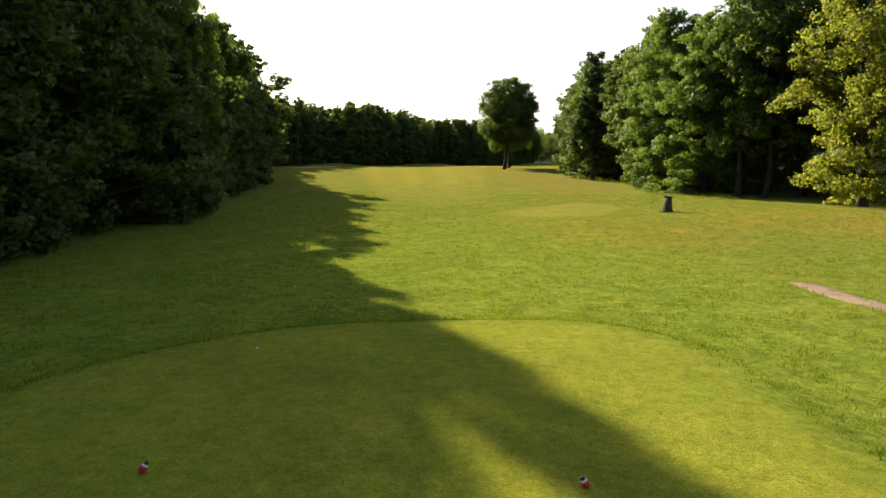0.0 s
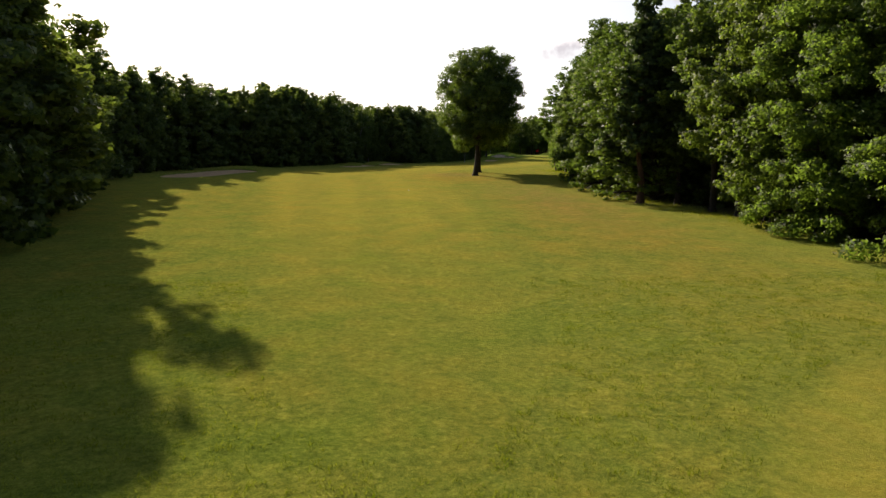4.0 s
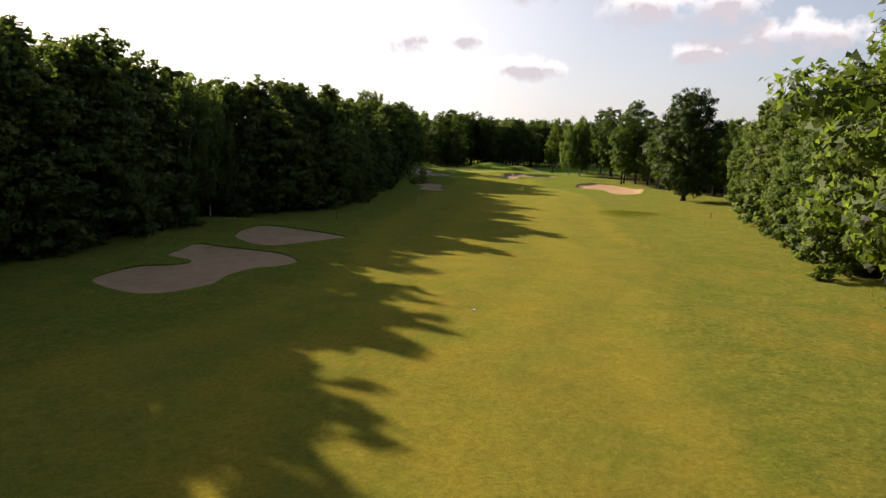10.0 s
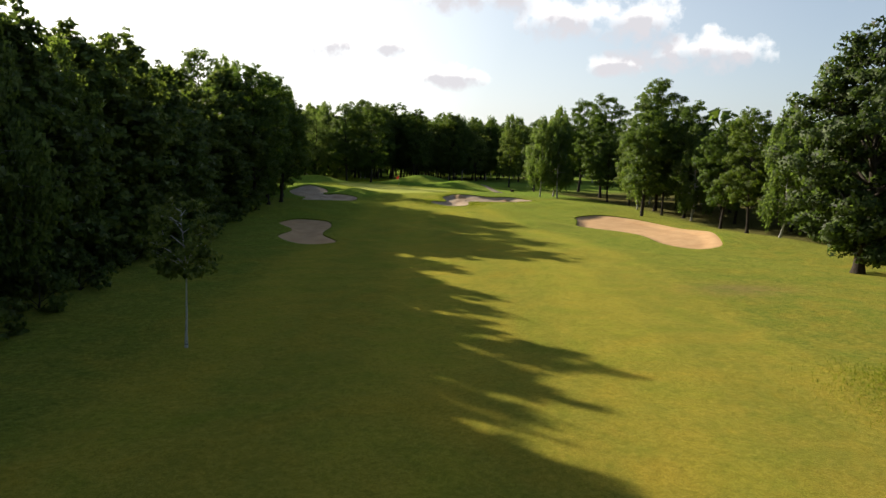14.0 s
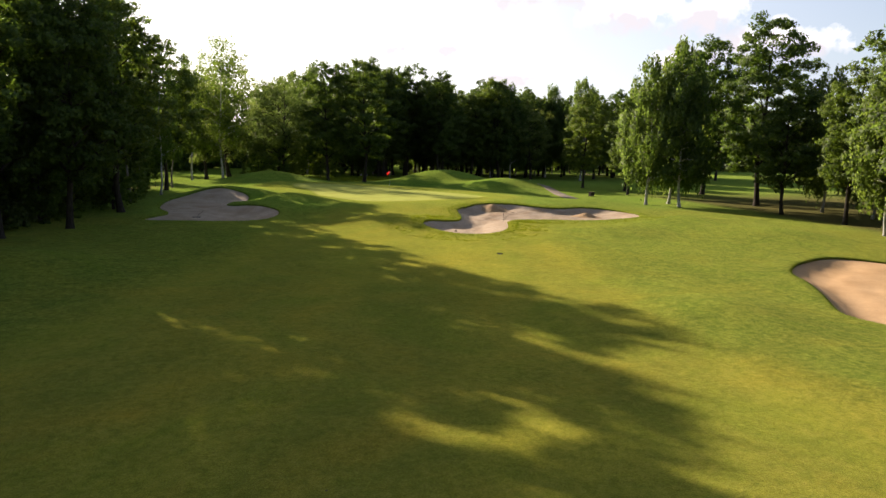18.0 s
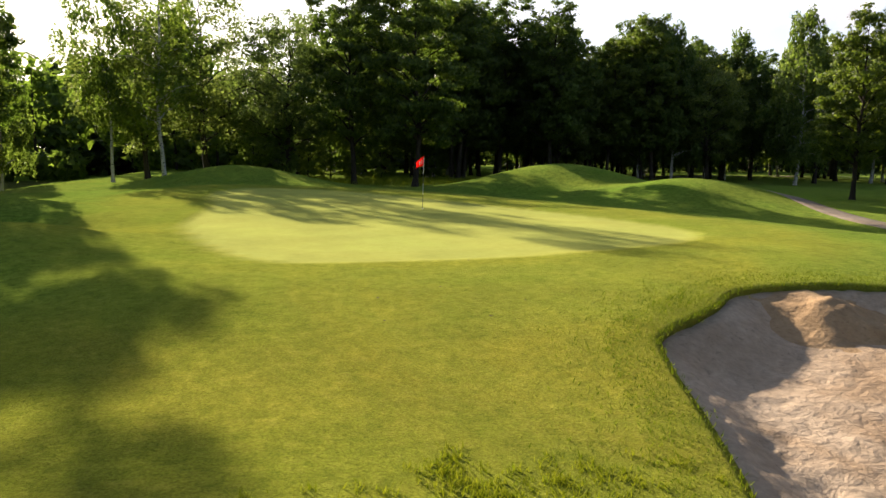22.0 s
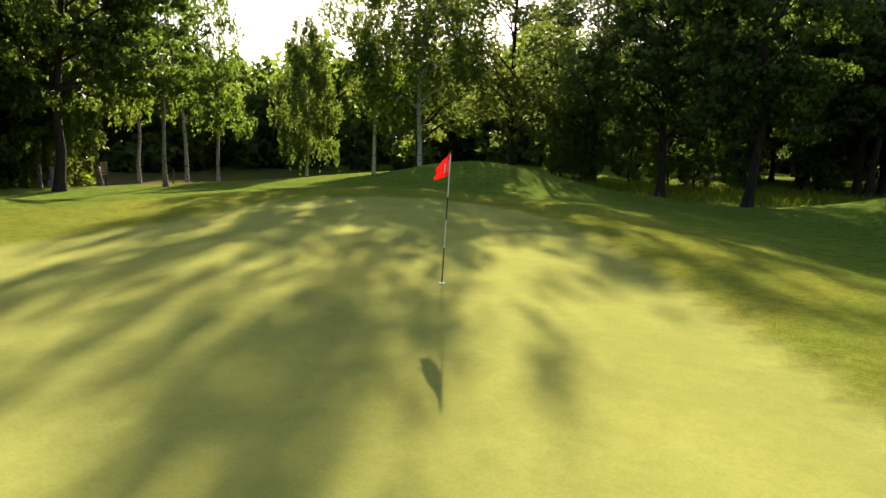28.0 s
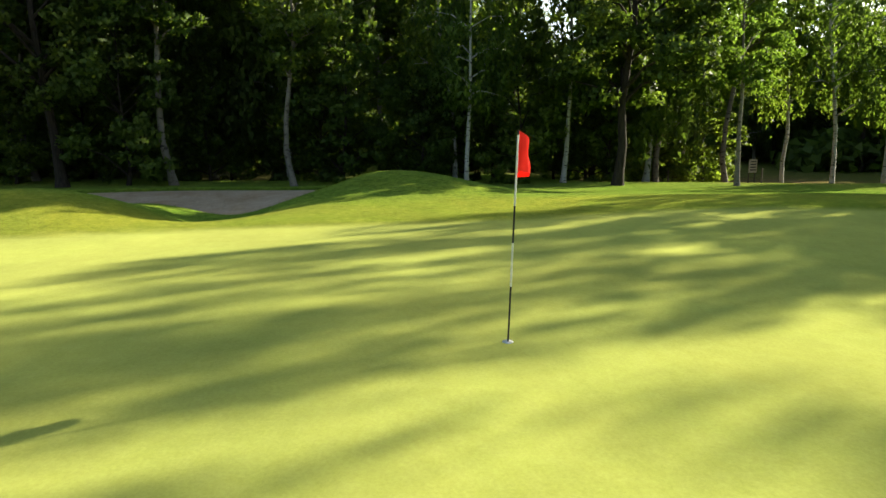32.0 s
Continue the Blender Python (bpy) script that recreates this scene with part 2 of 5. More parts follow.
def leaf_material(name, dark, light, share=0.45, glow=(1.75, 1.85, 0.8), rounded=True):
    m, nt, out = material(name)
    geo = nt.nodes.new("ShaderNodeNewGeometry")
    info = nt.nodes.new("ShaderNodeObjectInfo")
    c = ramp(nt, geo.outputs["Random Per Island"], [(0.0, dark), (1.0, light)])
    c = mix(nt, 0.55, c, ramp(nt, info.outputs["Random"], [(0.0, (0.65, 0.78, 0.7)), (0.5, (1.0, 1.0, 1.0)), (1.0, (1.35, 1.2, 0.95))]), "MULTIPLY")
    d = nt.nodes.new("ShaderNodeBsdfPrincipled")
    d.inputs["Roughness"].default_value, d.inputs["Specular IOR Level"].default_value = 0.6, 0.22
    t = nt.nodes.new("ShaderNodeBsdfTranslucent")
    nt.links.new(c, d.inputs["Base Color"])
    nt.links.new(mix(nt, 1.0, c, glow, "MULTIPLY"), t.inputs["Color"])
    if not rounded:
        d.inputs["Specular IOR Level"].default_value = 0.03
    if rounded:
        a = nt.nodes.new("ShaderNodeAttribute")
        a.attribute_name = "bough"
        turn = nt.nodes.new("ShaderNodeVectorTransform")
        turn.vector_type, turn.convert_from, turn.convert_to = "NORMAL", "OBJECT", "WORLD"
        nt.links.new(a.outputs["Vector"], turn.inputs[0])
        nt.links.new(turn.outputs[0], d.inputs["Normal"])
    s = nt.nodes.new("ShaderNodeMixShader")
    s.inputs[0].default_value = share
    nt.links.new(d.outputs[0], s.inputs[1])
    nt.links.new(t.outputs[0], s.inputs[2])
    nt.links.new(s.outputs[0], out.inputs["Surface"])
    return m


def bark_material(name, dark, light, scale=(7, 7, 1.2), bands=False):
    m, nt, out = material(name)
    b = principled(nt, out, 0.9, 0.15)
    mp = nt.nodes.new("ShaderNodeMapping")
    mp.inputs["Scale"].default_value = scale
    nt.links.new(coords(nt), mp.inputs["Vector"])
    f = noise_tex(nt, mp.outputs[0], 1.6, 5, 0.65)
    c = ramp(nt, f, [(0.36 if bands else 0.3, dark), (0.46 if bands else 0.72, light)])
    nt.links.new(c, b.inputs["Base Color"])
    nt.links.new(bump(nt, f, 0.8, 0.05), b.inputs["Normal"])
    return m


def plain_material(name, color, rough=0.6, spec=0.4, wear=0.25, scale=8.0):
    m, nt, out = material(name)
    b = principled(nt, out, rough, spec)
    f = noise_tex(nt, coords(nt), scale, 4)
    lo, hi = tuple(v * (1 - wear) for v in color), tuple(min(1, v * (1 + wear)) for v in color)
    nt.links.new(ramp(nt, f, [(0.3, lo), (0.7, hi)]), b.inputs["Base Color"])
    return m


TURF = grass_material()
SAND = sand_material("pale_bunker_sand", (0.40, 0.29, 0.19), (0.53, 0.405, 0.285))
SAND_WARM = sand_material("ochre_bunker_sand", (0.50, 0.305, 0.150), (0.60, 0.385, 0.205), 0.35)
LEAF_OAK = leaf_material("oak_leaves", (0.042, 0.072, 0.013), (0.112, 0.155, 0.028), 0.40)
LEAF_WOOD = leaf_material("mixed_wood_leaves", (0.046, 0.076, 0.017), (0.126, 0.164, 0.036), 0.38)
LEAF_BIRCH = leaf_material("birch_leaves", (0.058, 0.094, 0.020), (0.145, 0.192, 0.052), 0.46)
# Lighter copy of the wood leaves: sunlight is put into the colour.
LEAF_LIT = leaf_material("sun_lightened_leaves", (0.060, 0.098, 0.018), (0.150, 0.205, 0.042), 0.52)
# Oak leaf colour with the shade of a backlit crown put in.
LEAF_SHADED = leaf_material("shade_darkened_leaves", (0.022, 0.040, 0.008), (0.072, 0.104, 0.018), 0.2)
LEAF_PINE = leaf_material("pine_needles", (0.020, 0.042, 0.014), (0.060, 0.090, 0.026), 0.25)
# Yellow-green leaves, lightened in colour as if the sun lit them.
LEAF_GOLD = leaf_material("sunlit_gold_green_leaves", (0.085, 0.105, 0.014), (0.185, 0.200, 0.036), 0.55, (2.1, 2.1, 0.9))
LEAF_YELLOW = leaf_material("yellow_green_leaves", (0.066, 0.098, 0.026), (0.140, 0.180, 0.052), 0.50, (1.75, 1.8, 1.0))
BARK = bark_material("grey_brown_bark", (0.014, 0.011, 0.008), (0.060, 0.048, 0.036))
BARK_BIRCH = bark_material("white_birch_bark", (0.03, 0.027, 0.022), (0.42, 0.40, 0.36), (2.0, 2.0, 5.0), True)
BARK_GREY = bark_material("grey_birch_bark", (0.03, 0.027, 0.022), (0.20, 0.175, 0.14), (2.0, 2.0, 4.0), True)
BARK_PINE = bark_material("reddish_pine_bark", (0.04, 0.022, 0.014), (0.14, 0.08, 0.05))


# ---------------------------------------------------------------- plan of the hole
def smooth01(v):
    v = np.clip(v, 0, 1)
    return v * v * (3 - 2 * v)


def closed_curve(points, steps=8):
    """A smooth closed loop through a few corner points."""
    p = np.array(points, float)
    a, b, c, d = np.roll(p, 1, 0), p, np.roll(p, -1, 0), np.roll(p, -2, 0)
    out = []
    for i in range(len(p)):
        for k in range(steps):
            t = k / steps
            out.append(0.5 * (2 * b[i] + (c[i] - a[i]) * t + (2 * a[i] - 5 * b[i] + 4 * c[i] - d[i]) * t * t + (3 * b[i] - a[i] - 3 * c[i] + d[i]) * t ** 3))
    return np.array(out)


def signed_distance(x, y, loop, reach):
    """Distance from a loop, negative inside; points farther than reach from its box keep reach."""
    x, y = np.asarray(x, float), np.asarray(y, float)
    res = np.full(x.shape, float(reach))
    (x0, y0), (x1, y1) = loop.min(0) - reach, loop.max(0) + reach
    near = (x > x0) & (x < x1) & (y > y0) & (y < y1)
    px, py = x[near], y[near]
    if px.size == 0:
        return res
    best, inside = np.full(px.shape, 1e9), np.zeros(px.shape, bool)
    for (ax, ay), (bx, by) in zip(loop, np.roll(loop, -1, 0)):
        dx, dy = bx - ax, by - ay
        t = np.clip(((px - ax) * dx + (py - ay) * dy) / (dx * dx + dy * dy + 1e-12), 0, 1)
        best = np.minimum(best, (px - ax - t * dx) ** 2 + (py - ay - t * dy) ** 2)
        cross = (ay > py) != (by > py)
        inside ^= cross & (px < (bx - ax) * (py - ay) / (by - ay + 1e-12) + ax)
    d = np.sqrt(best)
    res[near] = np.clip(np.where(inside, -d, d), -reach, reach)
    return res


BUNKERS = {
    "first": ([(-34, 152), (-29, 153), (-24.5, 162), (-23.5, 171), (-26, 178), (-30, 179), (-33, 170), (-36, 160)], SAND_WARM),
    "near": ([(-8.5, 202), (-4.9, 203.1), (-3.5, 206.3), (-1.9, 208.6), (0, 209.4), (1.4, 210.9), (1.3, 213.3), (0.1, 216.2), (-3.3, 219.5), (-5.9, 221.3), (-7.3, 218.7), (-8, 215.7), (-6.2, 212.8), (-7.2, 211.3), (-10, 211), (-12, 207)], SAND_WARM),
    "second": ([(-2.8, 225.9), (-1.9, 231), (0.7, 232.5), (4.4, 230.4), (6.6, 227.7), (7.6, 225.0), (6.0, 223.5), (3.2, 221.1), (0.4, 219.6), (-1.5, 221.6)], SAND_WARM),
    "third": ([(34.8, 295.9), (37.2, 300.9), (36.9, 306.5), (39.5, 309.5), (42.5, 307.5), (42.2, 303.5), (40.4, 299.3), (39.4, 296), (39.2, 290.6), (36.1, 290.2)], SAND_WARM),
    "ochre": ([(77.5, 307.3), (80.5, 309.6), (84.2, 310.6), (86.6, 307.5), (87.2, 303.5), (86.8, 299.5), (85.6, 295.5), (84.4, 290.5), (80.0, 283.6), (76.6, 280.2), (72.8, 279.7), (72.1, 283.5), (74.6, 290.0), (74.8, 294.5), (73.6, 297.8), (73.0, 300.2), (74.8, 302.8), (76.4, 305.2)], SAND_WARM),
    "green_side": ([(64.1, 326.4), (64.4, 327.5), (65.4, 328.5), (66.7, 328.9), (67.7, 329.5), (68.4, 330.6), (68.9, 332.2), (69.3, 333.9), (69.7, 334.9), (70.6, 335.6), (71.3, 336.1), (72.2, 336.9), (73.8, 337.2), (75.6, 337.0), (77.5, 335.9), (79.5, 335.7), (82.5, 337.0), (85.0, 336.2), (86.0, 333.2), (84.5, 330.4), (82.0, 328.2), (78.5, 327.5), (75.2, 329.0), (73.2, 329.6), (72.2, 329.3), (71.4, 328.4), (70.8, 327.0), (70.1, 325.4), (69.3, 324.0), (68.3, 322.8), (66.8, 322.2), (65.5, 322.8), (64.7, 324.2)], SAND),
    "green_left": ([(45.4, 333.6), (46.9, 337.8), (46.1, 341.5), (46.3, 347.0), (47.0, 350.6), (48.6, 352.4), (50.6, 352.9), (52.4, 352.0), (53.7, 350.1), (52.8, 347.3), (51.5, 343.9), (53.2, 342.2), (55.1, 338.6), (54.9, 335.6), (52.6, 333.3), (48.8, 332.8)], SAND),
}
BUNKER_LOOPS = {k: closed_curve(v[0]) for k, v in BUNKERS.items()}
GREEN_LOOP = closed_curve([(63, 341.8), (66.5, 341), (70.5, 341.3), (74.5, 343), (76.5, 346.5), (75, 352), (72, 358), (69, 363), (65, 367), (61, 366.5), (59.3, 362), (60.3, 355), (60.5, 348)])
TEE_LOOP = closed_curve([(-6.8, 2), (-6.3, 9.2), (-3.4, 12.9), (0.2, 14.1), (3.2, 14.0), (4.6, 11), (4.4, 2), (3, -6), (-5, -6)])
TEE_FRONT_LOOP = closed_curve([(4.8, 55.8), (8.1, 61.4), (13.3, 65.3), (15, 60), (12.5, 53), (8.0, 50.2), (5.4, 51.2)])
FAIRWAY_LOOP = closed_curve([(-4, 62), (-10, 90), (-15, 125), (-19, 155), (-14, 185), (2, 205), (10, 232), (22, 258), (33, 285), (46, 310), (56, 332), (62, 340), (76, 341), (71, 318), (67.5, 306), (65, 300), (66, 290), (60, 270), (46, 240), (34, 215), (20, 190), (9, 165), (7, 130), (6, 95), (3, 66)])
Y_KEYS = [-80, 0, 14, 24, 50, 75, 100, 140, 165, 210, 262, 300, 320, 340, 372, 390, 430, 520]
Z_KEYS = [-0.2, 0, -0.25, -0.6, -1.0, -0.75, -0.3, 0.35, 0.7, 0.4, -0.1, -0.45, 0.05, 0.12, 0.12, 0.1, 0.0, 0.0]
_ty = np.arange(-120.0, 620.0, 1.0)
_tz = np.convolve(np.pad(np.interp(_ty, Y_KEYS, Z_KEYS), 12, "edge"), np.hanning(25) / np.hanning(25).sum(), "valid")
# mounds and hollows: x, y, half width across, half width along, turn, height
MOUNDS = [
    (58.5, 380, 6.0, 4.5, 10, 1.7), (83.2, 377.8, 7.5, 5.0, -20, 2.25), (87.6, 366, 6.0, 5.0, -25, 1.6), (51.0, 353.9, 3.5, 3.3, 0, 0.92), (56.6, 343.6, 2.6, 3.2, 0, 0.62), (55.0, 348.2, 3.2, 2.0, 0, -0.72), (46.5, 346.5, 2.6, 7.0, 0, 0.24), 
    (86, 341, 5.0, 4.0, 0, 0.45), (31, 348, 8, 12, 0, -0.6), (83, 285, 5.5, 9.0, 20, 0.8), (88, 319, 5, 4, 0, 0.45), (85.5, 325.2, 4.0, 2.6, 0, 0.5), (68.3, 301.5, 3.2, 3.2, 0, 0.42),
    (51, 243, 5.0, 2.6, -30, 0.35), (-2, 236, 7, 3.0, -30, 0.7), (-29, 184, 6, 3.5, -10, 0.7), (-9, 224, 4, 3, 0, 0.6), (40, 316, 5, 3.5, 0, 0.6),
    (30, 44, 16, 14, 0, 0.9), (62.0, 329.0, 4.0, 3.2, 0, 0.55), (77, 322, 5.0, 2.6, 0, 0.30),
]


def land(x, y):
    """The lie of the land without the bunkers."""
    x, y = np.asarray(x, float), np.asarray(y, float)
    z = np.interp(y, _ty, _tz)
    z = z + 0.12 * np.sin(x * 0.13 + 0.7) * np.sin(y * 0.071 + 0.3) + 0.05 * np.sin(x * 0.41 + y * 0.23)
    for mx, my, wx, wy, turn, h in MOUNDS:
        c, s = math.cos(radians(turn)), math.sin(radians(turn))
        u, v = ((x - mx) * c + (y - my) * s) / wx, (-(x - mx) * s + (y - my) * c) / wy
        z = z + h * np.exp(-(u * u + v * v))
    z = z - 1.7 * smooth01((46.0 - x) / 16.0) * smooth01((y - 358.0) / 18.0) * smooth01((540.0 - y) / 90.0)
    z = z + 0.70 * smooth01((13.0 - signed_distance(x, y, GREEN_LOOP, 14.0)) / 11.0)
    z = z + 0.045 * smooth01((signed_distance(x, y, GREEN_LOOP, 14.0) + 0.1) / 0.5)
    d = signed_distance(x, y, TEE_LOOP, 3.0)
    z = z + 0.28 * (1 - np.clip((d + 0.2) / 1.6, 0, 1) ** 2 * (3 - 2 * np.clip((d + 0.2) / 1.6, 0, 1)))
    return z


def sand_height(x, y, key):
    """Height of a bunker's sand: a bowl that lies deeper under the lip on the side where the sun stands."""
    x, y = np.asarray(x, float), np.asarray(y, float)
    loop = BUNKER_LOOPS[key]
    d = signed_distance(x, y, loop, 4.0)
    lee = smooth01((signed_distance(x - 0.72, y + 0.96, loop, 4.0) + 1.5) / 2.0)
    wall, deep, reach = {"green_side": (0.24, 0.34, 2.4), "green_left": (0.03, 0.30, 2.2)}.get(key, (0.14, 0.30, 2.2))
    if key == "green_left":
        deep = deep * (0.3 + 0.7 * smooth01((x - 48.5) / 4.0))
    return land(x, y) - 0.03 - 0.05 * lee - deep * smooth01(-d / reach) - wall * lee * smooth01((-d - 0.02) / 1.1) * smooth01((4.0 + d) / 2.5)


def ground_z(x, y):
    z = land(x, y)
    for loop in BUNKER_LOOPS.values():
        d = signed_distance(x, y, loop, 4.0)
        z = z + 0.03 * smooth01((2.5 - np.abs(d)) / 2.5) * (d > 0) - 1.3 * smooth01((0.15 - d) / 0.4)
    return z


def turf_z(x, y):
    """Height of the grass surface beside the bunkers, lips included."""
    z = land(x, y)
    for loop in BUNKER_LOOPS.values():
        z = z + 0.03 * smooth01((2.5 - np.abs(signed_distance(x, y, loop, 4.0))) / 2.5)
    return z


def hz(x, y):
    return float(ground_z(np.array([x]), np.array([y]))[0])


LEFT_EDGE = [(-19, -40), (-18, 0), (-17, 25), (-17.5, 45), (-22, 68), (-27, 98), (-35, 128), (-42, 150), (-38, 180), (-27, 198), (-19, 209), (-13, 224), (-5, 240), (6, 250), (14, 257), (20, 275), (28, 297), (35, 318), (39, 335), (36, 350)]
RIGHT_EDGE = [(46, 55), (39, 66), (32, 72), (28, 82), (26, 103), (24.5, 120), (25.5, 143), (29, 162), (31, 178), (42, 200), (53, 216), (66, 236), (74, 247), (84, 258), (87, 270), (87, 281), (90, 298), (95, 315), (99, 335)]


def edge_x(edge, y):
    p = np.array(edge, float)
    return np.interp(y, p[:, 1], p[:, 0])


# ---------------------------------------------------------------- mesh helpers
def mesh_arrays(name, verts, faces, mat, smooth=False):
    """A mesh from arrays of corners and of faces that all have as many corners."""
    me = bpy.data.meshes.new(name)
    verts, faces = np.asarray(verts, np.float32), np.asarray(faces, np.int32)
    n = faces.shape[1]
    me.vertices.add(len(verts))
    me.vertices.foreach_set("co", verts.ravel())
    me.loops.add(faces.size)
    me.loops.foreach_set("vertex_index", faces.ravel())
    me.polygons.add(len(faces))
    me.polygons.foreach_set("loop_start", np.arange(0, faces.size, n, dtype=np.int32))
    if smooth:
        me.polygons.foreach_set("use_smooth", np.ones(len(faces), bool))
    me.update(calc_edges=True)
    me.materials.append(mat)
    return me


def mesh_part(name, me, parent=None, label=""):
    ob = new(name, me)
    if parent is not None:
        ob.parent = parent
    if label:
        tagged(ob, label)
    return ob


def part(name, bm, mat, parent=None, label="", smooth=False):
    me = bpy.data.meshes.new(name)
    bm.to_mesh(me)
    bm.free()
    me.materials.append(mat)
    if smooth:
        me.polygons.foreach_set("use_smooth", np.ones(len(me.polygons), bool))
    return mesh_part(name, me, parent, label)


def tubes(paths, sides=7):
    """Tapered round tubes along lists of (point, radius), as one set of corners and quads."""
    verts, faces = [], []
    for path in paths:
        base = len(verts)
        pts = [Vector(p) for p, r in path]
        for i, (p, r) in enumerate(path):
            d = (pts[min(i + 1, len(pts) - 1)] - pts[max(i - 1, 0)]).normalized()
            u = d.cross(Vector((0.6, 0.8, 0.05))).normalized()
            w = d.cross(u)
            for k in range(sides):
                a = 2 * math.pi * k / sides
                verts.append(pts[i] + (u * math.cos(a) + w * math.sin(a)) * r)
        for i in range(len(path) - 1):
            for k in range(sides):
                k2 = (k + 1) % sides
                faces.append((base + i * sides + k, base + i * sides + k2, base + (i + 1) * sides + k2, base + (i + 1) * sides + k))
    return np.array([tuple(v) for v in verts]), np.array(faces)


# ---------------------------------------------------------------- ground
def axis(breaks):
    out = [breaks[0][0]]
    for (a, _), (b, step) in zip(breaks, breaks[1:]):
        n = max(1, int(round((b - a) / step)))
        out += [a + (b - a) * (i + 1) / n for i in range(n)]
    return np.array(out)


def turf_zones(x, y):
    """How far the turf at each place is green, fairway, lush and damp, from 0 to 1."""
    to_green = signed_distance(x, y, GREEN_LOOP, 8.0)
    green = smooth01((0.25 - to_green) / 0.5)
    tee = np.maximum(smooth01((0.2 - signed_distance(x, y, TEE_LOOP, 3.0)) / 0.8), smooth01((0.2 - signed_distance(x, y, TEE_FRONT_LOOP, 3.0)) / 0.8))
    fair = np.maximum(smooth01((1.0 - signed_distance(x, y, FAIRWAY_LOOP, 8.0)) / 3.5), tee)
    fair = np.maximum(fair * (0.3 + 0.7 * smooth01((y - 58) / 70)), tee)
    apron = smooth01((5.5 - to_green) / 2.5)
    fair = np.maximum(fair, apron * 0.95)
    lush = np.maximum(smooth01((y - 296) / 25), smooth01((48 - y) / 25))
    damp = smooth01((y - 334) / 6) * (1 - green) * (0.9 - 0.4 * apron)
    return {"green": green, "fairway": fair, "lush": lush, "damp": damp}


def build_ground():
    xs = axis([(-2600, 0), (-600, 250), (-150, 45), (-48, 6), (42, 0.9), (92, 0.45), (125, 1.5), (220, 12), (700, 60), (2600, 300)])
    ys = axis([(-1500, 0), (-300, 200), (-30, 20), (22, 0.6), (190, 1.2), (235, 0.7), (316, 0.8), (385, 0.45), (430, 1.5), (520, 9), (1000, 60), (4200, 400)])
    X, Y = np.meshgrid(xs, ys)
    x, y = X.ravel(), Y.ravel()
    z = ground_z(x, y)
    nx, ny = len(xs), len(ys)
    i = np.arange(nx * ny).reshape(ny, nx)
    faces = np.stack([i[:-1, :-1], i[:-1, 1:], i[1:, 1:], i[1:, :-1]], -1).reshape(-1, 4)
    me = mesh_arrays("ground", np.stack([x, y, z], 1), faces, TURF, True)
    zones = turf_zones(x, y)
    green, fair = zones["green"], zones["fairway"]
    lx, rx = edge_x(LEFT_EDGE, y), edge_x(RIGHT_EDGE, y)
    patchy = 1 + 0.25 * np.sin(x * 0.11 + 2 * np.sin(y * 0.07)) * np.sin(y * 0.13)
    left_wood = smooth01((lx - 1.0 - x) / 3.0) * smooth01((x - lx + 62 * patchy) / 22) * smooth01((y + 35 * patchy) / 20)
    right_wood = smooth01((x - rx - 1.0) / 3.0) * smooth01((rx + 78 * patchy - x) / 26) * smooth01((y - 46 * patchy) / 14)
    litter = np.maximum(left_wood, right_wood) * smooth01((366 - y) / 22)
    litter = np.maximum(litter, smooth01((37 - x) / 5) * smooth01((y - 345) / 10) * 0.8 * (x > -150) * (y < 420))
    dry = np.exp(-(((x - 11) / 9) ** 2 + ((y - 150) / 9) ** 2)) + 1.2 * np.exp(-(((x - 10.5) / 5.5) ** 2 + ((y - 161) / 7) ** 2)) + 0.7 * np.exp(-(((x - 10.5) / 5) ** 2 + ((y - 39) / 9) ** 2)) + 0.9 * np.exp(-(((x - 27) / 10) ** 2 + ((y - 42) / 12) ** 2)) + 0.7 * np.exp(-(((x - 30) / 4) ** 2 + ((y - 184) / 7) ** 2)) + 0.85 * np.exp(-(((x - 15) / 7) ** 2 + ((y - 105) / 32) ** 2)) + 0.6 * np.exp(-(((x - 70) / 6) ** 2 + ((y - 252) / 6) ** 2))
    dry = np.maximum(dry, 0.32 * smooth01((y - 70) / 50) * smooth01((300 - y) / 60))
    worn = 1.2 * np.exp(-(((x - 37) / 6.5) ** 2 + ((y - 372.5) / 5) ** 2)) + 1.2 * np.exp(-(((x - 29) / 8) ** 2 + ((y - 381) / 8) ** 2)) + 0.6 * np.exp(-(((x - 60) / 4) ** 2 + ((y - 262) / 2) ** 2)) + 0.3 * np.exp(-(((x - 16) / 5) ** 2 + ((y - 118) / 22) ** 2)) + 0.4 * np.exp(-(((x - 10.5) / 4.5) ** 2 + ((y - 161) / 6) ** 2))
    fx = np.interp(y, [62, 90, 125, 155, 185, 205, 232, 258, 285, 310, 332], [-4, -10, -15, -19, -14, 2, 10, 22, 33, 46, 56])
    wide = np.interp(y, [62, 130, 200, 270, 335], [8, 22, 26, 32, 14])
    mow = (0.5 + 0.5 * np.tanh(3 * np.sin((x - fx) / wide * 2 * math.pi * 3))) * fair * smooth01((y - 60) / 15) * smooth01((330 - y) / 15)
    mow = np.maximum(mow, green * (0.5 + 0.5 * np.tanh(3 * np.sin((x * 0.86 + y * 0.5) * 2 * math.pi / 3.6))) * 0.35)
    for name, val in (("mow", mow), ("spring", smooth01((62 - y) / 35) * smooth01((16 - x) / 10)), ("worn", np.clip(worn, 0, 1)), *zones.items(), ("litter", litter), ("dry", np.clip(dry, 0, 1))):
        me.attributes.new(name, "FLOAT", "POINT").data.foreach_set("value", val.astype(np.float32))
    return tagged(new("ground", me), "mown golf turf with rough, fairway and putting green", "ground", kind="structure")


ground = build_ground()


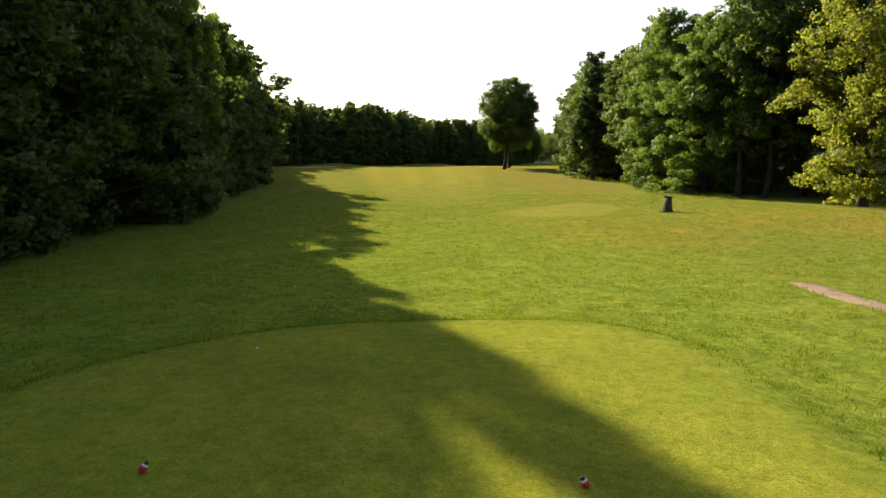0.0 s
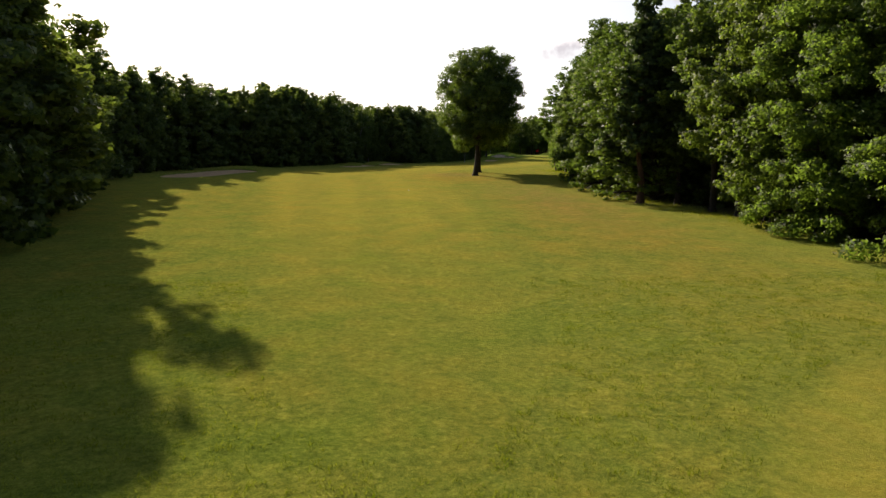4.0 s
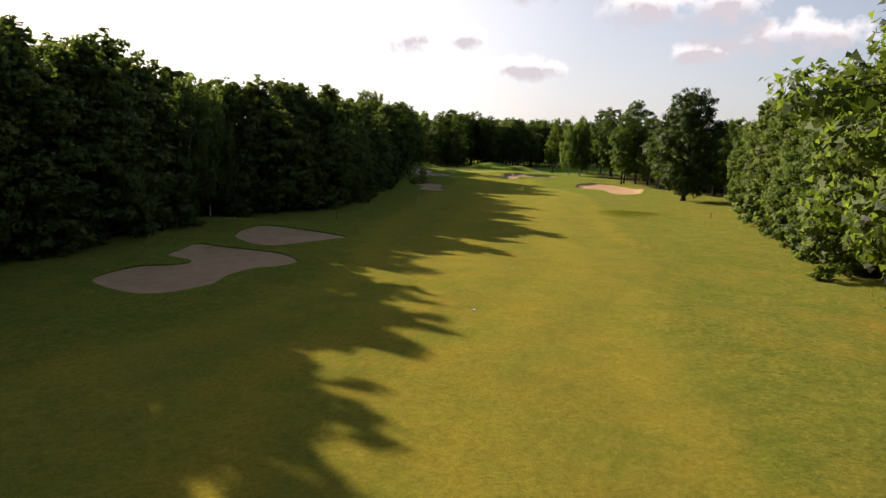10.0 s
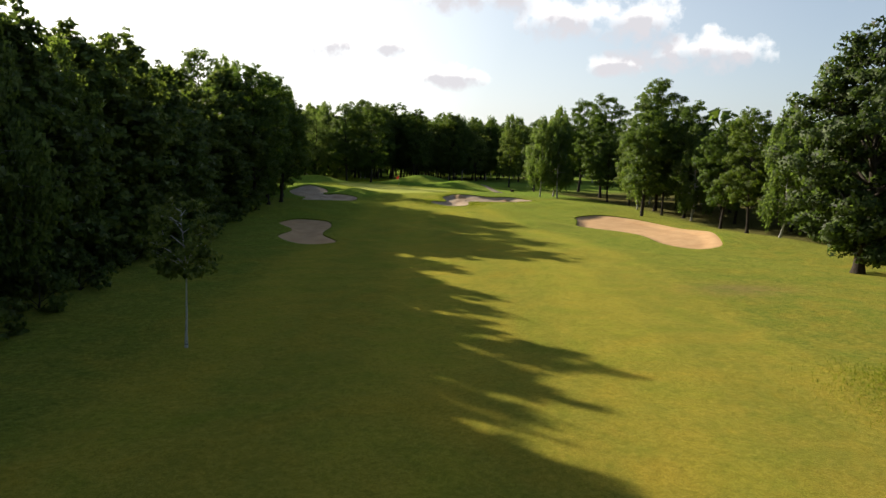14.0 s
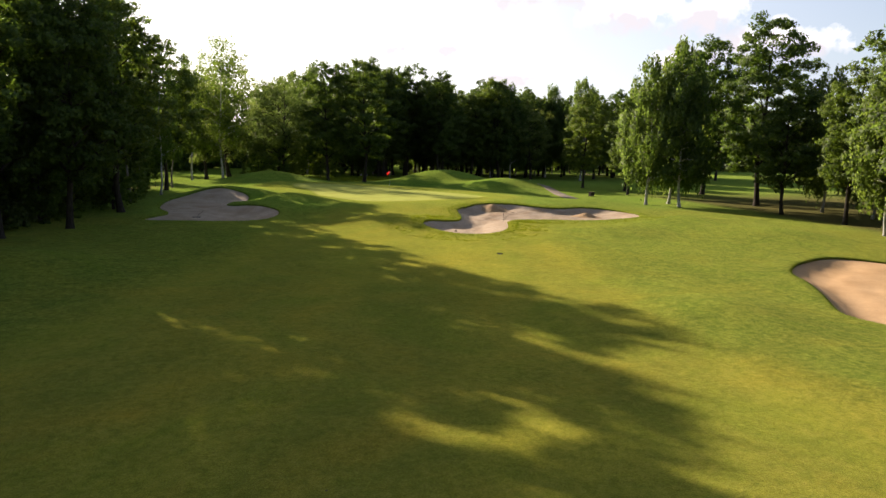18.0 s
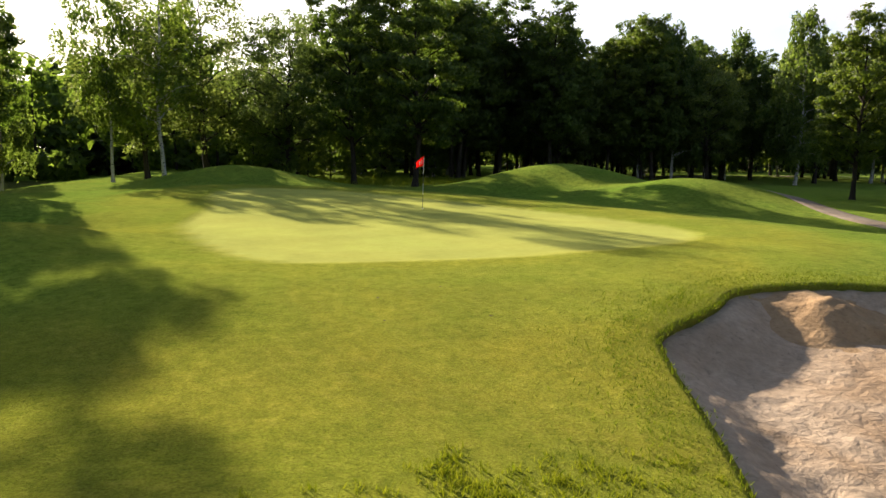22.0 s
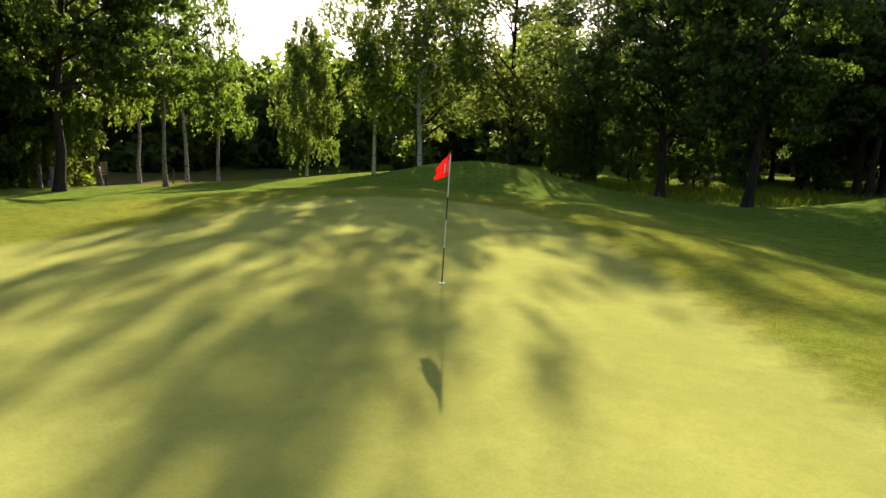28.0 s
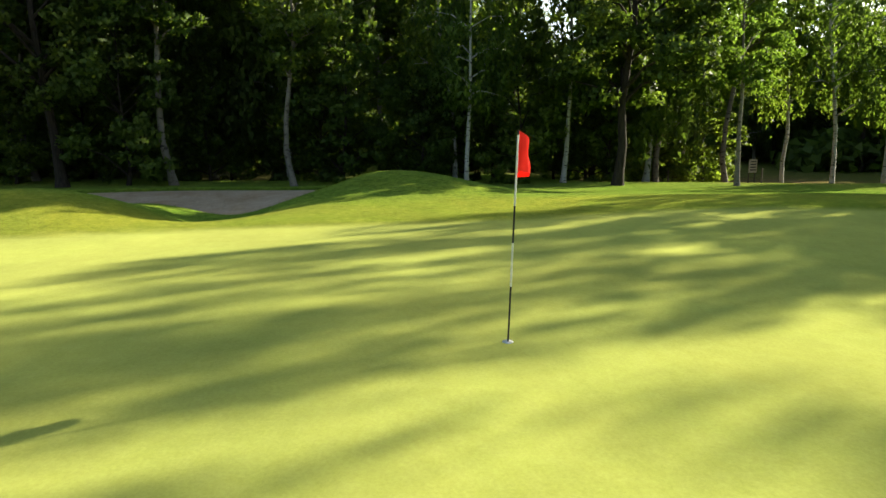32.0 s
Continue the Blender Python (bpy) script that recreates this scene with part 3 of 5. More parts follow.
def build_bunker(key):
    """Sand bowl inside the loop and a turf lip that hangs a little over it."""
    loop, mat = BUNKER_LOOPS[key], BUNKERS[key][1]
    top = tagged(new("bunker"), ("pale sand" if mat is SAND else "ochre sand") + " bunker with a cut turf lip", "bunker", "bunkers", "structure")
    (x0, y0), (x1, y1) = loop.min(0) - 0.6, loop.max(0) + 0.6
    step = 0.075 if key == "green_side" else 0.18 if mat is SAND else 0.3
    xs, ys = np.arange(x0, x1, step), np.arange(y0, y1, step)
    X, Y = np.meshgrid(xs, ys)
    d = signed_distance(X, Y, loop, 4.0)
    Z = sand_height(X, Y, key) + 0.02 * np.sin(X * 3.1 + 1.3 * np.sin(Y * 2.3)) * np.sin(Y * 2.7) * smooth01(-d)
    if mat is SAND:
        rng = np.random.default_rng(5)
        for k in range(2600 if key == "green_side" else 300):
            fx, fy, fr = rng.uniform(x0, x1), rng.uniform(y0, y1), rng.uniform(0.07, 0.17)
            i0, i1 = np.searchsorted(xs, (fx - 0.7, fx + 0.7))
            j0, j1 = np.searchsorted(ys, (fy - 0.7, fy + 0.7))
            px, py = X[j0:j1, i0:i1] - fx, Y[j0:j1, i0:i1] - fy
            Z[j0:j1, i0:i1] += 0.009 * np.exp(-((px - fr) ** 2 + (py + fr) ** 2) / fr ** 2) - rng.uniform(0.010, 0.038) * np.exp(-(px ** 2 + py ** 2 * 2) / fr ** 2)
    i = np.arange(X.size).reshape(X.shape)
    q = np.stack([i[:-1, :-1], i[:-1, 1:], i[1:, 1:], i[1:, :-1]], -1).reshape(-1, 4)
    keep = (d.ravel()[q] < 0.25).any(1)
    q = q[keep]
    used, inv = np.unique(q, return_inverse=True)
    V = np.stack([X.ravel(), Y.ravel(), Z.ravel()], 1)[used]
    mesh_part("sand", mesh_arrays("sand", V, inv.reshape(q.shape), mat, True), top)
    n = len(loop)
    tang = np.roll(loop, -1, 0) - np.roll(loop, 1, 0)
    nrm = np.stack([tang[:, 1], -tang[:, 0]], 1) / np.linalg.norm(tang, axis=1, keepdims=True)
    if signed_distance((loop + nrm * 0.2)[:, 0], (loop + nrm * 0.2)[:, 1], loop, 3.0).mean() < 0:
        nrm = -nrm
    rings = []
    for off, dz in ((1.2, -0.02), (0.9, 0.006), (0.5, 0.012), (0.10, 0.018), (-0.03, -0.02), (0.04, -0.40)):
        p = loop + nrm * off
        base = land(p[:, 0], p[:, 1]) + 0.03 * smooth01((2.5 - max(off, 0)) / 2.5)
        rings.append(np.stack([p[:, 0], p[:, 1], base + dz], 1))
    V = np.concatenate(rings)
    f = [(r * n + k, r * n + (k + 1) % n, (r + 1) * n + (k + 1) % n, (r + 1) * n + k) for r in range(len(rings) - 1) for k in range(n)]
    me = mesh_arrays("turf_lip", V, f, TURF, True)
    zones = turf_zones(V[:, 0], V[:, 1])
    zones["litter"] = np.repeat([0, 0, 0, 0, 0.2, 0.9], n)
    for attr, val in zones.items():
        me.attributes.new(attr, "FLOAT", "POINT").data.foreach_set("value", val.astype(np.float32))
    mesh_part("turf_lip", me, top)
    return top


for key in BUNKERS:
    build_bunker(key)


# ---------------------------------------------------------------- trees
def leaf_cards(name, centre, outward, size, mat, rng, long=1.0):
    """Many small pointed leaf sprays, each turned its own way, that carry the rounded form of their bough."""
    n = len(centre)
    nrm = outward * 0.5 + rng.normal(size=(n, 3)) * 0.6 + np.array((0, 0, 0.35))
    nrm /= np.linalg.norm(nrm, axis=1, keepdims=True)
    t = np.cross(nrm, rng.normal(size=(n, 3)))
    t /= np.linalg.norm(t, axis=1, keepdims=True) + 1e-9
    if long > 1.2:
        t = t * 0.5 + np.array((0, 0, -0.9))
        t /= np.linalg.norm(t, axis=1, keepdims=True)
    b = np.cross(nrm, t)
    b /= np.linalg.norm(b, axis=1, keepdims=True) + 1e-9
    s = size * rng.uniform(0.6, 1.35, (n, 1))
    l, w = s * 0.60 * long, s * 0.46
    v = np.stack([centre + t * l, centre - t * l * 0.75 + b * w, centre - t * l * rng.uniform(0.3, 0.9, (n, 1)) - b * w], 1).reshape(-1, 3)
    me = mesh_arrays(name, v, np.arange(3 * n).reshape(n, 3), mat)
    form = outward * 0.75 + nrm * 0.35 + np.array((0, 0, 0.15))
    form /= np.linalg.norm(form, axis=1, keepdims=True)
    me.attributes.new("bough", "FLOAT_VECTOR", "POINT").data.foreach_set("vector", np.repeat(form, 3, 0).astype(np.float32).ravel())
    return me


def crown_width(profile, f):
    """How wide a crown is at the share f of its height."""
    if profile == "cone":
        return max(0.08, (1.03 - f)) ** 0.85
    if profile == "full":
        return 1.0 if f < 0.5 else max(0.12, 1 - ((f - 0.5) / 0.53) ** 1.7)
    if profile == "slim":
        return 0.35 + 0.65 * math.sin(math.pi * min(1, 0.22 + 0.75 * f))
    return 0.30 + 0.70 * math.sin(math.pi * min(1, 0.16 + 0.80 * f)) ** 0.8


def make_tree(kind, height, radius, crown_base, boughs, leaves, leaf_size, leaf_mat, bark_mat, seed, trunk_r=0.28, droop=0.0, lean=0.0, profile="round", name="tree", long=1.0):
    """One tree at the origin: a tapered trunk with limbs, and a crown of leaf sprays gathered in twigs and boughs."""
    rng = np.random.default_rng(seed)
    top = new(name)
    cb = height * crown_base
    wob = rng.normal(0, 0.2, (9, 2)).cumsum(0) * (height / 18)
    wob -= wob[0]
    spine = lambda h: np.array((lean * h + np.interp(h / height * 8, range(9), wob[:, 0]), np.interp(h / height * 8, range(9), wob[:, 1]), h))
    centres, radii, limbs = [], [], []
    for i in range(boughs):
        f = (i + rng.uniform(0.0, 1.0)) / boughs
        h = cb + (height - cb) * 0.95 * f
        R = radius * crown_width(profile, f)
        a = i * 2.39996 + rng.uniform(-0.6, 0.6)
        br = radius * rng.uniform(0.26, 0.40) * (0.7 if f > 0.8 else 1)
        rr = max(0.0, R - br * 0.75) * rng.uniform(0.55, 1.12)
        c = spine(h) + np.array((rr * math.cos(a), rr * math.sin(a), -droop * rr * 0.4))
        h0 = max(cb * 0.75, h - rr * rng.uniform(0.35, 0.8))
        p0 = spine(min(h0, height * 0.93))
        r0 = max(0.025, trunk_r * (1 - h0 / height) * 0.55)
        mid = p0 * 0.5 + c * 0.5 + np.array((0, 0, 0.12 * rr))
        limbs.append([(p0, r0), (mid, r0 * 0.65), (c, r0 * 0.3)])
        for j in range(11):
            d = rng.normal(size=3)
            d /= np.linalg.norm(d)
            d[2] = d[2] * 0.75 + 0.08
            centres.append(c + d * br * rng.uniform(0.45, 1.2))
            radii.append(br * rng.uniform(0.22, 0.46))
            if j < 2:
                limbs.append([(mid * 0.4 + c * 0.6, r0 * 0.35), (centres[-1], r0 * 0.12)])
    centres, radii = np.array(centres), np.array(radii)
    share = radii ** 2 / (radii ** 2).sum()
    pick = rng.choice(len(radii), leaves, p=share)
    d = rng.normal(size=(leaves, 3))
    d /= np.linalg.norm(d, axis=1, keepdims=True)
    rad = rng.uniform(0.2, 1.0, (leaves, 1)) ** 0.5 * (1 + 0.20 * np.abs(rng.normal(size=(leaves, 1))))
    squash = np.array((1, 1, 0.62)) if droop == 0 else np.array((0.75, 0.75, 1.5))
    pos = centres[pick] + d * rad * radii[pick][:, None] * squash
    if droop:
        pos[:, 2] -= droop * 0.7 * np.abs(rng.normal(size=leaves))
    pos[:, 2] = np.maximum(pos[:, 2], 0.15)
    rise = height / np.percentile(pos[:, 2], 99.6)
    pos[:, 2] *= rise
    limbs = [[(np.array(q) * (1, 1, rise), r) for q, r in limb] for limb in limbs]
    n_pts = 9
    trunk = [(spine(height * 0.96 * k / n_pts) - np.array((0, 0, 0.25 if k == 0 else 0)), trunk_r * ((1.75 if k == 0 else 1.0) * (1 - 0.93 * k / n_pts))) for k in range(n_pts + 1)]
    trunk[1:1] = [(spine(0.12), trunk_r * 1.38), (spine(0.55), trunk_r * 1.10)]
    tv, tf = tubes([trunk] + limbs, 8)
    mesh_part("trunk", mesh_arrays("trunk", tv, tf, bark_mat, True), top)
    axis_xy = np.stack([np.interp(pos[:, 2] / height * 8, range(9), wob[:, 0]) + lean * pos[:, 2], np.interp(pos[:, 2] / height * 8, range(9), wob[:, 1])], 1)
    whole = np.concatenate([(pos[:, :2] - axis_xy) / radius, ((pos[:, 2:] - (cb + height) / 2) / (height - cb))], 1)
    d = d * 0.8 + whole * 0.6
    mesh_part("crown", leaf_cards("crown", pos, d, leaf_size, leaf_mat, rng, long), top)
    return top


PROTO = {}


def proto(key, *args, count=1, seed=1, **kw):
    PROTO[key] = [make_tree(key, *args, seed=seed + 17 * i, **kw) for i in range(count)]


#     key      height radius base boughs leaves size
proto("oak", 20.0, 7.4, 0.31, 52, 80000, 0.24, LEAF_OAK, BARK, count=2, seed=11, trunk_r=0.42, name="oak_tree")
proto("low_oak", 19.5, 6.6, 0.10, 50, 44000, 0.30, LEAF_SHADED, BARK, count=1, seed=19, trunk_r=0.42, name="oak_tree")
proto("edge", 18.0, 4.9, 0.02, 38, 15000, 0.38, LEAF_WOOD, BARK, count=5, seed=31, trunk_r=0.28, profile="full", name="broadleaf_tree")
proto("near_edge", 18.0, 4.9, 0.02, 50, 72000, 0.165, LEAF_LIT, BARK, count=3, seed=36, trunk_r=0.28, profile="full", name="broadleaf_tree")
proto("near_wood", 18.0, 4.9, 0.02, 46, 44000, 0.21, LEAF_OAK, BARK, count=3, seed=46, trunk_r=0.28, profile="full", name="broadleaf_tree")
proto("tall", 20.0, 3.7, 0.36, 26, 9500, 0.27, LEAF_LIT, BARK_GREY, count=3, seed=181, trunk_r=0.19, name="birch_tree")
proto("under", 9.0, 3.0, 0.06, 24, 8000, 0.21, LEAF_LIT, BARK, count=3, seed=201, trunk_r=0.10, name="understorey_tree")
proto("deep", 18.0, 4.8, 0.12, 26, 4600, 0.85, LEAF_WOOD, BARK, count=3, seed=51, trunk_r=0.26, name="woodland_tree")
proto("grove", 17.5, 4.6, 0.24, 36, 27000, 0.215, LEAF_OAK, BARK, count=5, seed=71, trunk_r=0.24, name="slender_tree")
proto("birch", 18.0, 3.9, 0.20, 34, 15000, 0.22, LEAF_BIRCH, BARK_BIRCH, count=4, seed=91, trunk_r=0.17, droop=0.9, profile="slim", name="birch_tree", long=1.4)
proto("spread", 14.0, 5.6, 0.24, 30, 16000, 0.20, LEAF_YELLOW, BARK, count=2, seed=101, trunk_r=0.24, name="broadleaf_tree")
proto("airy", 18.5, 3.4, 0.30, 22, 6000, 0.21, LEAF_LIT, BARK_BIRCH, count=3, seed=161, trunk_r=0.15, droop=0.7, profile="slim", name="birch_tree", long=1.3)
proto("lace", 19.5, 4.8, 0.25, 30, 8500, 0.22, LEAF_LIT, BARK_BIRCH, count=1, seed=171, trunk_r=0.17, droop=0.5, profile="slim", name="birch_tree", long=1.2)
proto("pine", 20.0, 4.4, 0.25, 38, 13000, 0.34, LEAF_PINE, BARK_PINE, count=1, seed=111, trunk_r=0.34, profile="cone", name="pine_tree")
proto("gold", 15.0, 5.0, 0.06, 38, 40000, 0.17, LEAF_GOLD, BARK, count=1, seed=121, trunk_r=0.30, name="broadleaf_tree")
proto("bush", 2.6, 1.9, 0.02, 9, 2200, 0.20, LEAF_WOOD, BARK, count=3, seed=131, trunk_r=0.05, profile="full", name="bush")
proto("sapling", 6.2, 1.7, 0.52, 14, 2600, 0.17, LEAF_YELLOW, BARK_BIRCH, count=1, seed=141, trunk_r=0.055, name="birch_sapling")
proto("fir", 2.4, 0.75, 0.05, 16, 800, 0.13, LEAF_BIRCH, BARK, count=1, seed=151, trunk_r=0.04, profile="cone", name="conifer_sapling")

LABELS = {
    "oak": ("large spreading oak with dense dark green crown", "tree"),
    "low_oak": ("lone round-headed oak with a short dark trunk", "tree"),
    "edge": ("leafy broadleaf tree with foliage down to the grass", "tree"),
    "near_edge": ("leafy broadleaf tree with foliage down to the grass", "tree"),
    "near_wood": ("leafy broadleaf tree with foliage down to the grass", "tree"),
    "tall": ("tall birch with long bare grey-white trunk", "tree"),
    "under": ("young understorey tree with bright green leaves", "tree"),
    "deep": ("tall woodland tree standing in the shade of the wood", "tree"),
    "grove": ("slender broadleaf tree with clear dark trunk in open grove", "tree"),
    "birch": ("silver birch with drooping pale green twigs", "tree"),
    "airy": ("thin-crowned silver birch with white trunk behind the green", "tree"),
    "lace": ("tall silver birch with open crown behind the mound", "tree"),
    "pine": ("tall dark pine with layered branches", "tree"),
    "gold": ("broad tree with sunlit yellow-green leaves", "tree"),
    "spread": ("open-crowned tree with backlit light green leaves", "tree"),
    "sapling": ("young birch with thin white stem standing in the rough", "sapling"),
    "fir": ("small pale conifer sapling behind the mound", "sapling"),
    "bush": ("low leafy green bush at the wood's edge", "bush"),
}


def plant(kind, x, y, scale=1.0, group="", turn=None, tall=1.0, variant=None, label=""):
    place_rng = random.Random(int(x * 20) * 7919 + int(y * 20))
    k = place_rng.randrange(len(PROTO[kind])) if variant is None else variant
    src = PROTO[kind][k]
    turn = place_rng.uniform(0, 360) if turn is None else turn
    m = Matrix.Translation((x, y, hz(x, y) - 0.03)) @ Matrix.Rotation(radians(turn), 4, "Z") @ Matrix.Diagonal((scale, scale, scale * tall, 1))
    ob = copy_thing(src, m)
    lab, cat = LABELS[kind]
    return tagged(ob, label or lab, cat, group)


def plant_edge(edge, side, y0, y1, rows, group, seed, tall):
    """Rows of trees along a wood's edge; side -1 lies to its left, +1 to its right. tall: heights along the way, (y, factor)."""
    r = random.Random(seed)
    p = np.array(edge, float)
    seg = np.r_[0, np.cumsum(np.hypot(*np.diff(p, axis=0).T))]
    ty, tf = zip(*tall)
    for off, every, kind_list in rows:
        s = r.uniform(0, 3)
        while s < seg[-1]:
            x, y = np.interp(s, seg, p[:, 0]), np.interp(s, seg, p[:, 1])
            x2, y2 = np.interp(s + 1, seg, p[:, 0]), np.interp(s + 1, seg, p[:, 1])
            nx, ny = (y2 - y), -(x2 - x)
            q = math.hypot(nx, ny) or 1
            o = off + r.uniform(-1.2, 1.2)
            if y0 <= y <= y1:
                k = r.choice(kind_list)
                if k == "edge" and side < 0 and y > 318:
                    k = ("under", "tall", "airy")[int(s) % 3]
                # Right edge gets leaves coloured as sunlit, left edge the darker copy.
                if k == "edge" and (y < 70 or (side > 0 and y < 160)) and off < 5:
                    k = "near_wood" if side < 0 or 95 < y < 300 else "near_edge"
                wide = r.uniform(0.88, 1.34) if k in ("edge", "near_edge", "near_wood") else r.uniform(0.92, 1.06)
                plant(k, x + side * nx / q * o, y + side * ny / q * o + r.uniform(-1, 1), wide * float(np.interp(y, ty, tf)), group, tall=r.uniform(0.88, 1.06) / wide)
            s += every * r.uniform(0.75, 1.3)


def stand_of_trees(name, spots, label, leaves, leaf_size, seed, low=0.22, mat=None):
    """Far or hidden woodland that nobody could count, as one object: trunks and leaf sprays."""
    rng = np.random.default_rng(seed)
    pos, out, paths = [], [], []
    for x, y, h, rad in spots:
        z = hz(x, y)
        n = 9
        c = np.stack([x + rng.normal(0, rad * 0.45, n), y + rng.normal(0, rad * 0.45, n), z + h * rng.uniform(low, 0.95, n)], 1)
        c[:, :2] = (c[:, :2] - (x, y)) * (1.15 - (c[:, 2:3] - z) / h * 0.6) + (x, y)
        d = rng.normal(size=(leaves, 3))
        d /= np.linalg.norm(d, axis=1, keepdims=True)
        pos.append(c[rng.integers(0, n, leaves)] + d * rad * 0.42 * rng.uniform(0.4, 1.1, (leaves, 1)))
        out.append(d)
        paths.append([((x, y, z - 0.2), 0.22), ((x + rng.normal(0, 0.2), y, z + h * 0.5), 0.15), ((x, y, z + h * 0.9), 0.04)])
    top = tagged(new(name), label, "wood", kind="stuff")
    tv, tf = tubes(paths, 5)
    mesh_part("trunks", mesh_arrays("trunks", tv, tf, BARK), top)
    mesh_part("foliage", leaf_cards("foliage", np.concatenate(pos), np.concatenate(out), leaf_size, mat or LEAF_WOOD, rng), top)
    return top


LEFT_TALL = [(0, 1.2), (45, 1.12), (58, 0.92), (70, 0.87), (77, 0.96), (83, 1.08), (88, 1.12), (97, 1.12), (110, 1.05), (130, 0.97), (160, 0.96), (195, 0.91), (205, 0.96), (214, 1.0), (222, 0.97), (229, 0.96), (236, 0.90), (243, 0.88), (251, 0.88), (268, 0.88), (290, 0.86), (300, 0.84), (330, 0.95), (352, 1.0)]
RIGHT_TALL = [(55, 1.2), (80, 1.15), (105, 1.2), (140, 1.16), (165, 0.88), (180, 0.82), (240, 0.85), (262, 0.85), (290, 0.82), (310, 0.78), (340, 0.74)]
plant_edge(LEFT_EDGE, -1, 8, 350, [(3.2, 4.8, ["edge"] * 9 + ["birch"])], "wood along the fairway", 3, LEFT_TALL)
plant_edge(LEFT_EDGE, -1, 200, 305, [(6.5, 4.6, ["edge"])], "wood along the fairway", 21, LEFT_TALL)
plant_edge(LEFT_EDGE, -1, 8, 322, [(9, 6.0, ["deep", "deep", "edge"]), (15, 7, ["deep"])], "wood along the fairway", 5, LEFT_TALL)
plant_edge(RIGHT_EDGE, 1, 60, 78, [(1.5, 5.0, ["grove"]), (7, 6.5, ["grove"])], "tall trees before the garden fence", 14, [(55, 1.3), (95, 1.3)])
plant_edge(RIGHT_EDGE, 1, 78, 92, [(2.5, 5.0, ["near_edge"]), (8, 7, ["near_edge", "grove"])], "wood along the fairway", 15, [(55, 1.25), (95, 1.2)])
plant_edge(RIGHT_EDGE, 1, 92, 156, [(3.0, 5.0, ["edge", "edge", "grove"]), (9, 7, ["edge", "deep"]), (16, 9, ["deep"])], "wood along the fairway", 4, RIGHT_TALL)
plant_edge(RIGHT_EDGE, 1, 156, 194, [(2.0, 3.4, ["tall", "birch", "birch", "under"]), (6, 5, ["grove", "tall", "under"]), (11, 6, ["grove", "deep"]), (17, 8, ["deep"])], "birch wood along the fairway", 24, [(150, 1.0), (170, 0.92), (195, 0.86)])
plant_edge(RIGHT_EDGE, 1, 196, 246, [(2.5, 4.8, ["birch", "edge", "near_wood"]), (8, 6.5, ["edge", "grove"]), (15, 9, ["deep"])], "wood along the fairway", 6, RIGHT_TALL)
plant_edge(RIGHT_EDGE, 1, 250, 335, [(2.5, 8, ["grove", "birch", "grove"]), (9, 7.5, ["grove", "birch"]), (17, 8, ["deep", "grove"])], "open grove beside the fairway", 7, RIGHT_TALL)
plant_edge(LEFT_EDGE, -1, 10, 350, [(0.8, 6.5, ["bush"])], "bushes under the wood's edge", 9, [(0, 1.1), (352, 0.9)])

for x, y, sc in ((-18.3, 47.5, 0.60), (-19.4, 52.5, 0.55)):
    plant("near_edge", x, y, sc, "wood along the fairway", tall=1.9)

for x, y, sc in ((-20.4, 47.6, 1.16), (-22.6, 69.5, 0.95), (-25.2, 79.0, 0.98), (-23.0, 44.0, 1.05), (-24.5, 50.0, 1.0), (-28.0, 56.0, 1.0), (-25.0, 38.0, 1.05)):
    plant("edge", x, y, sc, "wood along the fairway")

for k, x, y, sc in (("edge", -13.4, 223.5, 0.92), ("grove", 38.8, 324.5, 1.0), ("grove", 35.6, 316.0, 1.0)):
    plant(k, x, y, sc, "wood along the fairway")

# trees that stand alone
plant("oak", 13.65, 159.05, 0.97, "pair of oaks", 20, 1.04, 0, "tall oak with a dark leaning trunk, one of a pair")
plant("oak", 15.5, 167.9, 0.90, "pair of oaks", 200, 1.0, 1, "oak with a forked trunk, one of a pair")
plant("low_oak", 75.9, 264.9, 1.0, "lone oaks", 70)
for x, y, sc in ((90.5, 309.0, 0.86), (93.4, 312.5, 0.98), (96.2, 306.5, 0.95)):
    plant("grove", x, y, sc, "trees beside the ochre bunker", label="leafy tree with thin dark trunk behind the ochre bunker")
plant("pine", 24.2, 113.5, 1.0, "wood along the fairway")
plant("gold", 34.5, 57, 1.28, "wood along the fairway")
plant("sapling", 24.0, 258.2, 1.0)
plant("fir", 56.0, 402.0, 1.0)
